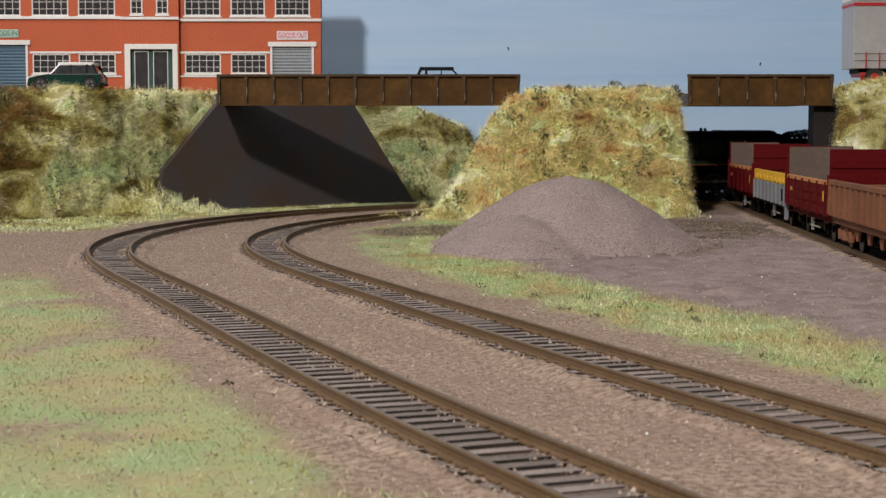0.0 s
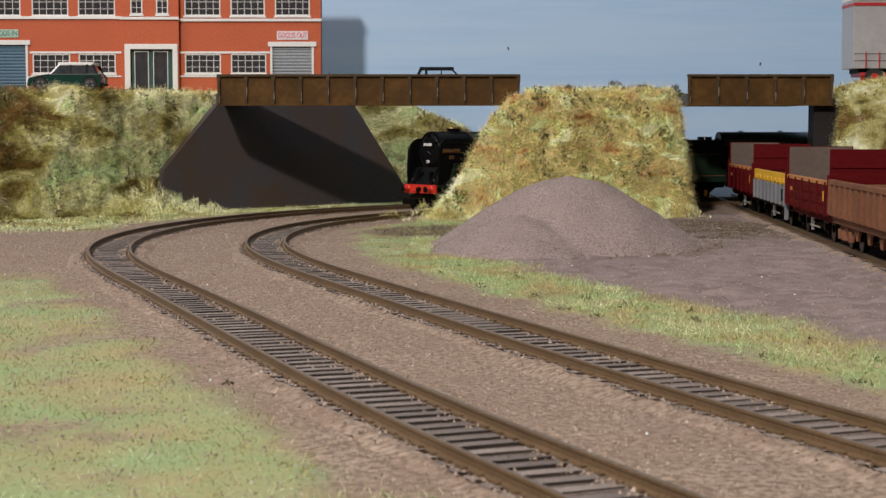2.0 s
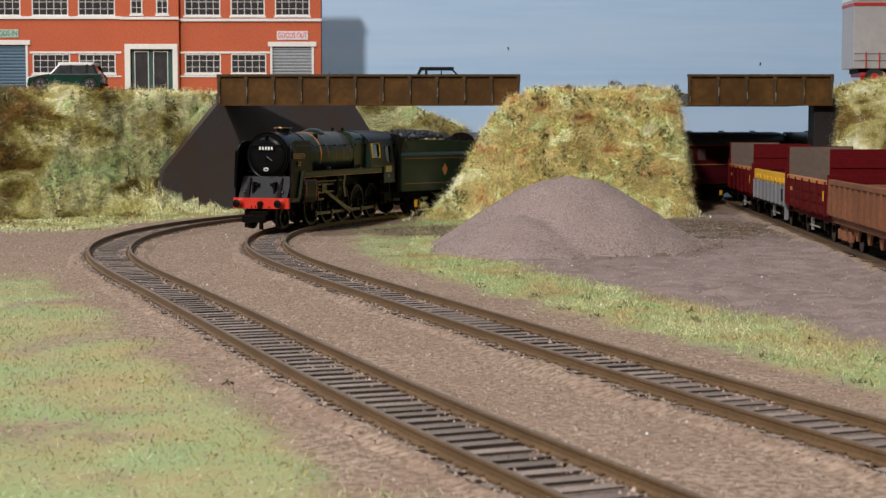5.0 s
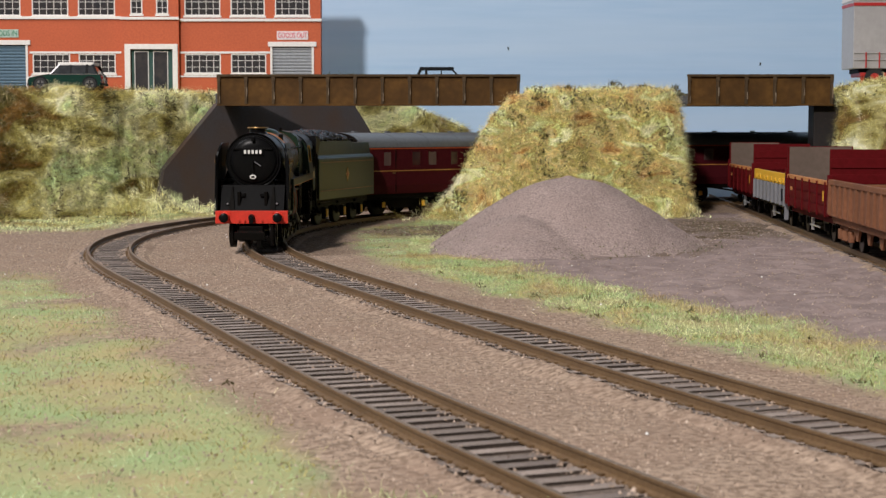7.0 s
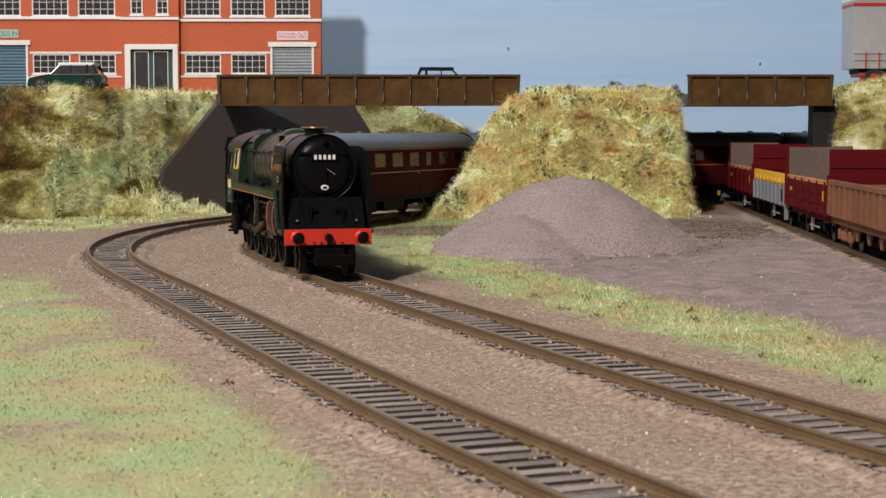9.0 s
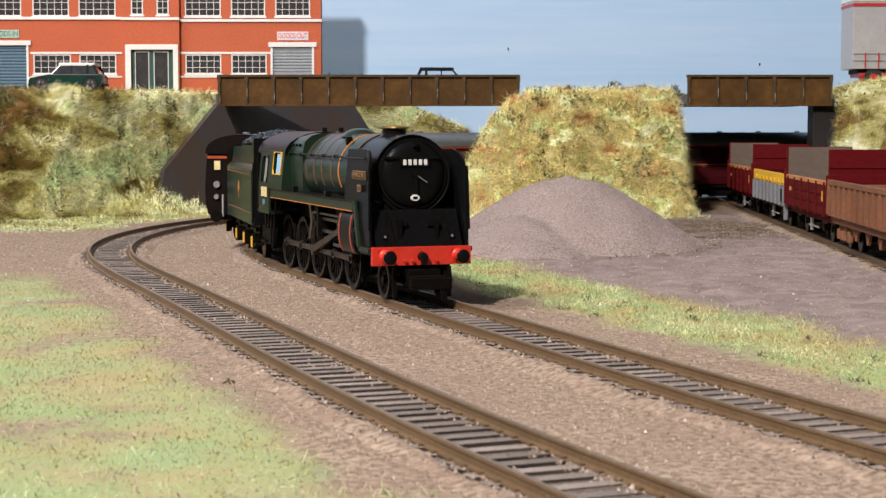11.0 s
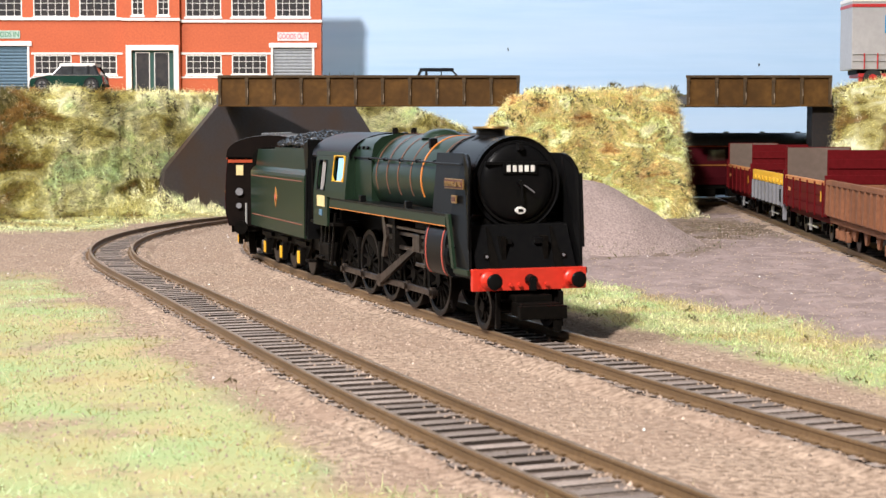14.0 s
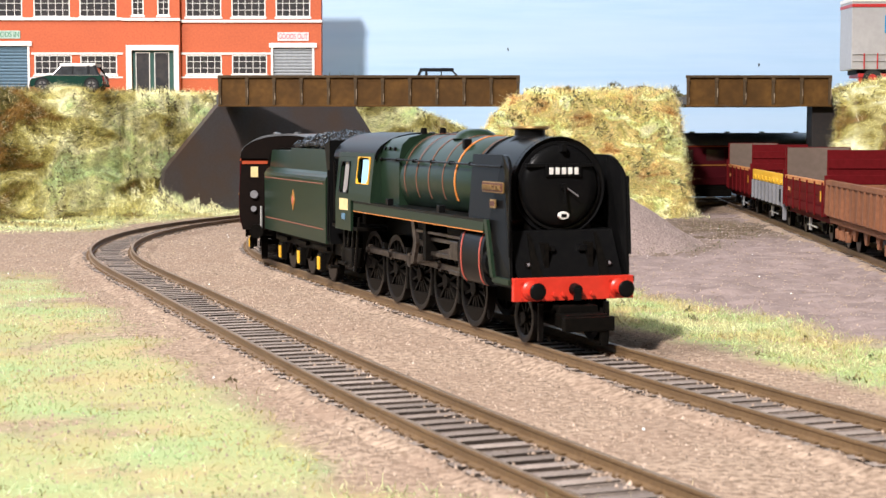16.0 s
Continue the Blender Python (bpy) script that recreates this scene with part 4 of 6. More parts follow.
def build_loco():
    L = thing("steam_locomotive", "lined green and black steam locomotive with red buffer beam", "locomotive")
    cz = 37.4
    # frames and running gear
    for s in (-1, 1):
        part("main_frame", box(-142, 4, *sorted((s * 5.2, s * 6.4)), 8, 24), "frame_black", L)
    part("ashpan", box(-146, -104, -6, 6, 9, 26), "frame_black", L)
    part("stretcher", box(-100, -8, -5, 5, 17, 26), "frame_black", L)
    for x in DRIVERS:
        loco_moving.append((spoked_wheelset(L, x, 10, 14, True), x, 10))
    loco_moving.append((spoked_wheelset(L, 0, 6, 9, False), 0, 6))
    # boiler, smokebox, firebox
    part("smokebox", loft([ring(x, r, cz) for x, r in ((-2.6, 11.2), (-2.2, 11.9), (-1.8, 12.0), (-26.5, 12.0), (-26.6, 11.8))]), "black", L, smooth=True)
    door = part("smokebox_door", loft([ring(x, r, cz) for x, r in ((-2.4, 10.2), (-1.5, 10.0), (-0.75, 9.3), (-0.2, 6.8), (0.2, 3.5), (0.35, 0.4))]), "black", L, "gloss black smokebox door", smooth=True)
    part("door_rim", loft([ring(x, r, cz) for x, r in ((-2.5, 10.9), (-1.7, 10.8), (-1.6, 10.2), (-2.4, 10.1))]), "black", door, smooth=True)
    part("hinge_strap", box(-1.4, 0.3, -9.3, 8.2, cz + 4.7, cz + 5.5, 0.15), "black", door)
    part("dart_hub", cyl((0.3, 0, cz), (1.6, 0, cz), 0.8, seg=12), "black", door)
    part("dart_handle", cyl((1.4, 0, cz), (1.5, 3.6, cz - 2.4), 0.17, seg=8), "wagon_grey", door)
    part("dart_handle", cyl((1.6, 0, cz), (1.7, 0.1, cz - 4.2), 0.28, seg=8), "black", door)
    plate = part("smokebox_plate", box(0.0, 0.7, -4.6, 4.6, cz + 2.4, cz + 5.1, 0.1), "black", door, "black plate with white figures shown as bars")
    for i in range(5):
        y = -3.3 + i * 1.65
        bm = bmesh.new()
        add_box(bm, 0.7, 0.95, y - 0.5, y + 0.5, cz + 2.9, cz + 4.6, 0.25)
        part("figure_bar", bm, "sign_plain_white", plate)
    part("shed_plate", loft([[(0.4, 1.45 * math.cos(a), cz - 7.0 + 1.0 * math.sin(a)) for a in [k * math.pi / 8 for k in range(16)]],
                             [(1.0, 1.35 * math.cos(a), cz - 7.0 + 0.9 * math.sin(a)) for a in [k * math.pi / 8 for k in range(16)]]]), "sign_plain_white", door, "small white oval plate")
    part("shed_plate_mark", box(0.95, 1.15, -0.7, 0.7, cz - 7.4, cz - 6.6, 0.05), "black", door)
    part("lamp_iron", box(-1.0, 1.2, -0.6, 0.6, cz + 8.4, cz + 10.2, 0.1), "black", door)
    part("saddle", loft([[(-25, -10, 24), (-25, 10, 24), (-25, 8, 30), (-25, -8, 30)], [(-3, -10, 24), (-3, 10, 24), (-3, 8, 30), (-3, -8, 30)]]), "black", L)
    part("boiler", loft([ring(x, r, c) for x, r, c in ((-26.5, 11.6, cz), (-27.0, 11.75, cz), (-60, 12.2, cz - 0.0), (-88, 12.6, cz - 0.4))]), "green", L, "satin dark green boiler", smooth=True)

    def fire(x, wid, top, bot):
        pts = []
        for y, z in ((0, top), (0.45, top - 0.15), (0.75, top - 1.1), (0.93, top - 3.2), (1.0, top - 7), (1.0, bot + 2), (0.92, bot)):
            pts.append((wid * y, z))
        return [(x, y, z) for y, z in pts] + [(x, -y, z) for y, z in pts[:0:-1]]

    part("firebox", loft([fire(-87.5, 12.7, 49.9, 27), fire(-97, 13.0, 49.7, 27), fire(-110, 13.4, 49.0, 27)]), "green", L, smooth=True)
    for x, w in ((-42.5, 0.85),):
        hoop(L, "boiler_band", "orange", x - w, x, 11.95, 11.95, cz, thick=0.22)
    for x in (-29.5, -52, -63, -73, -83):
        rr = 11.75 + (-27 - x) * 0.0138
        hoop(L, "boiler_band", "lining_dull", x - 0.42, x, rr + 0.02, rr, cz, thick=0.12)
    # rivet rows of the smokebox
    for x in (-25.4, -3.4):
        bm = bmesh.new()
        for k in range(49):
            a = radians(-10 + 200 * k / 48)
            p = Vector((x, 12.0 * math.cos(a), cz + 12.0 * math.sin(a)))
            add_box(bm, p.x - 0.14, p.x + 0.14, p.y - 0.14, p.y + 0.14, p.z - 0.14, p.z + 0.14)
        row = part("rivet_row", bm, "black", L)
        row["kind"] = "stuff"
    hoop(L, "smokebox_band", "black", -28.2, -26.4, 11.8, 12.1, cz, thick=0.2)
    # chimney, dome, fittings
    def oval(x, z, rx, ry):
        return [(x + rx * math.cos(2 * math.pi * i / 28), ry * math.sin(2 * math.pi * i / 28), z) for i in range(28)]
    ch = part("chimney", loft([oval(-20.5, z, a, b) for z, a, b in ((48.0, 6.2, 5.6), (49.2, 5.0, 4.2), (49.6, 4.6, 3.7), (51.2, 4.6, 3.7))]), "black", L, smooth=True)
    part("chimney_cap", loft([oval(-20.5, z, a, b) for z, a, b in ((51.0, 5.0, 4.1), (51.4, 5.7, 4.7), (51.9, 5.6, 4.6), (51.9, 3.9, 3.0), (51.0, 3.7, 2.9))]), "brass", ch, "copper-brown chimney cap", smooth=True)
    part("dome", loft([oval(-59, z, a, b) for z, a, b in ((48.6, 7.5, 6.2), (50.0, 6.4, 5.0), (50.9, 4.8, 3.4), (51.3, 2.2, 1.5))]), "green", L, smooth=True)
    part("safety_valve", cyl((-94, 3, 49.2), (-94, 3, 51.6), 1.1, 0.9, 12), "worn_steel", L)
    part("safety_valve", cyl((-94, -3, 49.2), (-94, -3, 51.6), 1.1, 0.9, 12), "worn_steel", L)
    for s in (-1, 1):
        part("top_feed", bevelled(box(-45.6, -43.6, *sorted((s * 6.8, s * 9.0)), 45.8, 48.7), 0.6), "black", L)
        # handrail along the boiler with its knobs
        h = part("handrail", cyl((-28, s * 12.5, 42.2), (-118, s * 13.6, 42.6), 0.28, seg=8), "black", L)
        for i in range(6):
            x = -30 - i * 14.5
            part("handrail_knob", bevelled(box(x - 0.5, x + 0.5, *sorted((s * (11.2 + i * 0.25), s * (13.0 + i * 0.18))), 41.8, 42.8), 0.2, 1), "black", h)
        # running plate with its green valance
        part("running_plate", box(-120, -9, *sorted((s * 9.5, s * 16.8)), 28.6, 29.3), "black", L)
        v = part("valance", box(-120, -9.2, *sorted((s * 16.1, s * 16.9)), 26.0, 28.6), "green", L, "green valance with orange line")
        part("valance_line", box(-120, -9.2, *sorted((s * 16.85, s * 17.0)), 26.05, 26.27), "orange", v)
        part("valance_drop", prism([(-9.2, 29.3), (-7.2, 29.3), (-2.8, 15.6), (-4.6, 15.6)], "y", *sorted((s * 16.1, s * 16.9))), "green", v)
        part("valance_front", box(-4.6, 6, *sorted((s * 15.6, s * 16.4)), 14.4, 15.8), "green", v)
        part("steam_pipe", cyl((-14, s * 9.5, 36), (-14, s * 13.5, 24), 2.2, seg=14), "black", L)
        # cylinder block with lining
        pts = [(s * 8.5, 12.6)] + [(s * (11.9 + 4.9 * math.sin(radians(a)) ** 0.38), 19.4 - 6.8 * math.cos(radians(a))) for a in range(8, 173, 12)] + [(s * 8.5, 26.2)]
        c = part("cylinder", prism(pts, "x", -27, -10), "black", L, "black cylinder casing with red lining", smooth=True)
        for x in (-25.2, -12.4):
            part("cylinder_lining", prism([(y * 1.012, z) for y, z in pts[1:-1]] + [(y * 0.985, z) for y, z in pts[-2:0:-1]], "x", x, x + 0.45), "lining_bright", c)
        part("cylinder_cover", cyl((-10, s * 12.8, 18.6), (-8.4, s * 12.8, 18.6), 4.3, 3.9, 20), "black", c)
        part("valve_cover", cyl((-10, s * 13, 24.0), (-7.4, s * 13, 24.0), 2.2, 1.8, 16), "frame_black", c)
        part("slide_bar", box(-58, -27, *sorted((s * 12.6, s * 13.8)), 21.0, 22.0), "rod_steel", L)
        part("slide_bar", box(-58, -27, *sorted((s * 12.6, s * 13.8)), 17.0, 18.0), "rod_steel", L)
        part("motion_bracket", box(-59.5, -57, *sorted((s * 9, s * 15.2)), 15.5, 26.5, 0.2), "frame_black", L)
        part("expansion_link", loft([[(-70, s * 14.2, 14), (-67.5, s * 14.2, 14), (-65.0, s * 14.2, 20), (-67.5, s * 14.2, 27), (-70, s * 14.2, 27), (-67.5, s * 14.2, 20)],
                                     [(-70, s * 15.2, 14), (-67.5, s * 15.2, 14), (-65.0, s * 15.2, 20), (-67.5, s * 15.2, 27), (-70, s * 15.2, 27), (-67.5, s * 15.2, 20)]]), "rod_steel", L)
        part("radius_rod", bevelled(box(-67, -28, *sorted((s * 14.0, s * 14.8)), 22.8, 23.8), 0.2, 1), "rod_steel", L)
        for i, x in enumerate((-44, -88)):
            part("lubricator", box(x - 1.1, x + 1.1, *sorted((s * 14.6, s * 16.4)), 29.3, 31.2, 0.3), "black", L)
        for x in (-44.6, -66.4, -88, -110):
            part("brake_hanger", box(x - 0.7, x + 0.7, *sorted((s * 9, s * 10.4)), 5, 17, 0.2), "frame_black", L)
        part("sand_pipe", cyl((-30, s * 10.5, 24), (-25, s * 9.2, 3), 0.35, seg=8), "worn_steel", L)
        part("injector", bevelled(box(-140, -128, *sorted((s * 11, s * 15)), 8, 14), 0.6), "frame_black", L)
        for k in range(4):
            part("injector_pipe", cyl((-124 - k * 4.5, s * 13.8, 24), (-126 - k * 4.5, s * 14.6, 7 + k), 0.5, seg=8), "worn_steel", L)
        # smoke deflector
        out = [(-23, 28.8), (-9, 28.8), (-5.4, 15.8), (5.0, 15.8), (4.4, 27), (3.8, 37.6)]
        out += [(3.8 - 7.4 * (1 - math.cos(radians(a))), 37.6 + 7.4 * math.sin(radians(a))) for a in (15, 30, 45, 60, 75, 90)]
        out += [(-24, 45.0)]
        bm = prism(out, "y", *sorted((s * 14.9, s * 15.6)))
        for v2 in bm.verts:
            if v2.co.z > 39.2:
                v2.co.y -= s * (v2.co.z - 39.2) * 0.28
        d = part("smoke_deflector", bm, "black", L, "black smoke deflector plate")
        part("handrail", cyl((5.0, s * 15.8, 21), (4.2, s * 15.4, 40), 0.3, seg=8), "black", d)
        np_ = part("nameplate", box(-12.4, 1.4, *sorted((s * 15.6, s * 16.0)), 35.9, 38.5, 0.1), "brass", d, "brass nameplate with raised letters")
        part("plate_field", box(-12.1, 1.1, *sorted((s * 15.95, s * 16.1)), 36.15, 38.25), "name_red", np_)
        text_part("lettering", "EVENING STAR", 1.9, "brass", np_, P(-5.5, s * 16.32, 37.1, 90, 0, 0 if s < 0 else 180), depth=0.1, width=12.0)
        part("small_plate", box(-7.4, -3.8, *sorted((s * 15.6, s * 15.95)), 32.2, 34.3, 0.1), "brass", d)
        part("plate_bar", box(-6.9, -4.3, *sorted((s * 15.9, s * 16.05)), 32.7, 33.8), "name_red", d)
        part("handrail", cyl((-23, s * 15.1, 42.2), (-2, s * 15.1, 42.2), 0.25, seg=8), "black", d)
    # front end
    part("front_plate", box(-4, 6.4, -15.3, 15.3, 15.3, 16.0, 0.1), "black", L)
    part("sloping_plate", prism([(4.6, 16), (5.2, 16), (-1.0, 26.8), (-9, 27.2), (-9, 26.4), (-1.8, 26.2)], "y", -13.6, 13.6), "black", L)
    for y in (-8.8, 8.8):
        part("strut", loft([[(x0, y - w, z), (x0 + 0.9, y - w, z), (x0 + 0.9, y + w, z), (x0, y + w, z)] for x0, z, w in ((5.2, 16, 1.3), (-0.6, 26.2, 0.25))]), "frame_black", L)
        part("lamp_iron", box(0.8, 3.0, y * 0.5 - 1.2, y * 0.5 + 1.2, 22, 23.4, 0.2), "black", L)
        lp = part("lamp_socket", cyl((1.5, y * 1.2, 19), (4.4, y * 1.2, 19), 0.75, seg=12), "worn_steel", L)
        part("lamp_ring", cyl((4.4, y * 1.2, 19), (4.55, y * 1.2, 19), 0.42, 0.35, 12), "wagon_grey", lp)
    part("cylinder_step", box(-6, 6, -15.4, 15.4, 13.6, 15.2), "black", L)
    beam = part("buffer_beam", box(5.8, 7.4, -15.5, 15.5, 10.6, 16.1, 0.15), "red", L, "bright red buffer beam")
    for s in (-1, 1):
        b = part("buffer", loft([[(x, s * 11.4 + r * math.cos(a), 13.3 + r * math.sin(a)) for a in [k * math.pi / 10 for k in range(20)]] for x, r in ((7.4, 2.2), (7.9, 2.2), (8.3, 1.75), (10.2, 1.6), (10.2, 1.0), (11.8, 1.0))]), "red", beam, smooth=True)
        part("buffer_head", loft([[(x, s * 11.4 + r * math.cos(a), 13.3 + r * math.sin(a)) for a in [k * math.pi / 12 for k in range(24)]] for x, r in ((11.5, 1.2), (11.8, 2.0), (12.2, 2.05), (12.45, 1.75), (12.55, 0.3))]), "black", b, smooth=True)
        for dy in (-1.9, 1.9):
            for dz in (-1.9, 1.9):
                part("bolt", box(7.4, 7.7, s * 11.4 + dy * 1.2 - 0.25, s * 11.4 + dy * 1.2 + 0.25, 13.3 + dz - 0.25, 13.3 + dz + 0.25), "red", beam)
    part("drawhook", cyl((7.4, 0, 13.2), (9.6, 0, 13.2), 1.5, 1.2, 12), "black", beam)
    part("hook_link", box(8.6, 9.8, -0.9, 0.9, 10.6, 13.6, 0.3), "black", beam)
    for y in (-5.4, -3.0, 4.4):
        part("pipe", cyl((7.4, y, 12.0), (8.3, y, 12.0), 0.5, seg=8), "red", beam)
    # pony truck and front coupling
    part("pony_truck", box(-12, 10, -5, 5, 4.5, 9.5, 0.4), "frame_black", L)
    part("coupling", box(8, 15, -5.4, 5.4, 4.4, 7.8, 0.4), "frame_black", L)
    part("coupling_bar", add_box(box(14.4, 16.4, -6.4, 6.4, 4.0, 7.4, 0.4), 15, 16, 3, 5, 0.6, 4.4, 0.2), "frame_black", L)
    part("guard_iron", box(6.5, 7.4, -9.2, -8, 1.0, 10, 0.1), "worn_steel", L)
    part("guard_iron", box(6.5, 7.4, 8, 9.2, 1.0, 10, 0.1), "worn_steel", L)
    # cab
    def lean_in(bm, s):
        for v in bm.verts:
            v.co.y -= s * max(v.co.z - 30.5, 0) * 0.11
        return bm

    def roof_line(w):
        return [(w * math.sin(radians(a)), 50.2 - (1 - math.cos(radians(a))) * w * 0.5) for a in (-90, -75, -60, -45, -30, -15, 0, 15, 30, 45, 60, 75, 90)]
    for s in (-1, 1):
        y = s * 16.6
        wins = [(-119.0, -107.0, 34.8, 42.6), (-136.5, -127.5, 31.5, 41.0)]
        bm = wall_with_holes(-141, -103.5, 29.3, 44, *sorted((y, y - s * 0.8)), wins)
        for a, b, z0 in ((-141, -124, 19.8),):
            add_box(bm, a, b, *sorted((y, y - s * 0.8)), z0, 29.3)
        lean_in(bm, s)
        side = part("cab_side", bm, "green", L, "green cab side with yellow-framed window")
        for h, fm, pm in ((wins[0], "yellow_dab", "pale_pane"), (wins[1], "black", "cab_grey")):
            fr = bmesh.new()
            for a, b, c, d2 in ((h[0] - 0.15, h[1] + 0.15, h[2] - 0.25, h[2]), (h[0] - 0.15, h[1] + 0.15, h[3], h[3] + 0.25), (h[0] - 0.25, h[0], h[2], h[3]), (h[1], h[1] + 0.25, h[2], h[3])):
                add_box(fr, a, b, *sorted((y - s * 0.1, y + s * 0.3)), c, d2, 0.1)
            for cx, sx in ((h[0], 1), (h[1], -1)):
                for czz, sz in ((h[2], 1), (h[3], -1)):
                    add_loft(fr, [[(cx, yy, czz), (cx + sx * 1.5, yy, czz), (cx, yy, czz + sz * 1.5)] for yy in (y - s * 0.1, y + s * 0.3)])
            part("window_frame", lean_in(fr, s), fm, side)
            part("cab_pane", lean_in(box(h[0] + (h[1] - h[0]) * 0.3, h[1], *sorted((y - s * 0.3, y - s * 0.6)), h[2], h[3]), s), pm, side)
        part("number_bar", box(-136.4, -127.0, *sorted((y, y + s * 0.06)), 26.0, 29.6), "cream", side, "cream bar in place of figures")
        part("small_bar", box(-133.4, -130.0, *sorted((y, y + s * 0.25)), 23.0, 25.0, 0.1), "blue_bar", side)
        part("cab_handrail", cyl((-141.8, y, 22), (-141.8, y, 41), 0.35, seg=8), "worn_steel", side)
        part("cab_step", box(-141, -133, *sorted((s * 12, s * 16)), 8.6, 9.4), "frame_black", L)
        part("step_hanger", box(-138, -136, *sorted((s * 14.2, s * 15)), 8.6, 21), "frame_black", L)
    r0 = roof_line(15.3)
    part("cab_roof", loft([[(x, y, z) for y, z in r0] + [(x, y * 0.97, z - 0.7) for y, z in r0[::-1]] for x in (-147, -103)]), "black", L, "dark cab roof", smooth=True)
    part("cab_front", loft([[(x, y, z) for y, z in [(-16.4, 28), (-16.2, 31)] + [(p[0] * 0.99, p[1] - 0.5) for p in r0] + [(16.2, 31), (16.4, 28)]] for x in (-104.6, -103.6)]), "green", L)
    for s in (-1, 1):
        for k in range(4):
            x = -92 - k * 4.4
            part("washout_plug", cyl((x, s * 11.6, 45.2), (x, s * 12.9, 45.6), 0.55, seg=8), "black", L)
        part("combination_lever", loft([[(x - 0.6, s * 13.6, z), (x + 0.6, s * 13.6, z), (x + 0.6, s * 14.6, z), (x - 0.6, s * 14.6, z)] for x, z in ((-33, 13.5), (-30.5, 24.6))]), "rod_steel", L)
        part("union_link", bevelled(box(-40, -32, *sorted((s * 14.0, s * 14.7)), 13.4, 14.4), 0.15, 1), "rod_steel", L)
        part("step_plate", box(-8.6, -5.2, *sorted((s * 14.0, s * 16.6)), 20.6, 21.2, 0.1), "black", L)
    part("backhead", box(-121, -119.4, -13, 13, 22, 42), "frame_black", L)
    part("cab_floor", box(-147, -119, -16, 16, 20, 21), "frame_black", L)
    # coupling and connecting rods, keyed below
    for s in (-1, 1):
        y0, y1 = sorted((s * 10.6, s * 11.7))
        bm = bevelled(box(-44.5, 44.5, y0, y1, -0.9, 0.9), 0.2, 1)
        for dx in (-43.3, -21.6, 0, 21.7, 43.4):
            add_cyl(bm, (dx, y0, 0), (dx, y1 + (0.3 if s > 0 else 0), 0), 1.6, seg=14)
        rods.append(("coupling", s, part("coupling_rod", bm, "rod_steel", L)))
        y0, y1 = sorted((s * 12.0, s * 13.2))
        bm = loft([[(0, y0, -0.9), (0, y1, -0.9), (0, y1, 0.9), (0, y0, 0.9)], [(-40, y0, -1.2), (-40, y1, -1.2), (-40, y1, 1.2), (-40, y0, 1.2)]])
        add_cyl(bm, (-40, y0, 0), (-40, y1, 0), 2.0, seg=14)
        add_cyl(bm, (0, y0, 0), (0, y1, 0), 1.5, seg=14)
        rods.append(("connecting", s, part("connecting_rod", bm, "rod_steel", L)))
        bm = box(-3, 3, *sorted((s * 11.9, s * 14.2)), -2.2, 2.6, 0.3)
        add_cyl(bm, (2, s * 13, 0), (22, s * 13, 0), 0.6, seg=10)
        rods.append(("crosshead", s, part("crosshead", bm, "rod_steel", L)))
    return L


rods = []
M["cab_grey"] = material("cab_pane_grey", (0.3, 0.29, 0.29, 1), None, 200, 60, 0.15, bump=0)
M["sign_plain_white"] = material("white_figures", (0.85, 0.84, 0.80, 1), None, 300, 60, 0.5, bump=0, mix_c=0.05)
M["lining_bright"] = material("lining_red", (0.50, 0.10, 0.07, 1), None, 300, 60, 0.45, bump=0)
M["cream"] = material("cream_bar", (0.78, 0.62, 0.30, 1), None, 300, 60, 0.5, bump=0)
M["blue_bar"] = material("blue_bar", (0.10, 0.20, 0.30, 1), None, 300, 60, 0.5, bump=0)
loco = build_loco()


def lozenge(parent, x, z, w, h, y0, y1, mat):
    part("crest", prism([(x - w, z), (x, z - h), (x + w, z), (x, z + h)], "y", y0, y1), mat, parent, "small gold and red crest as a plain lozenge")


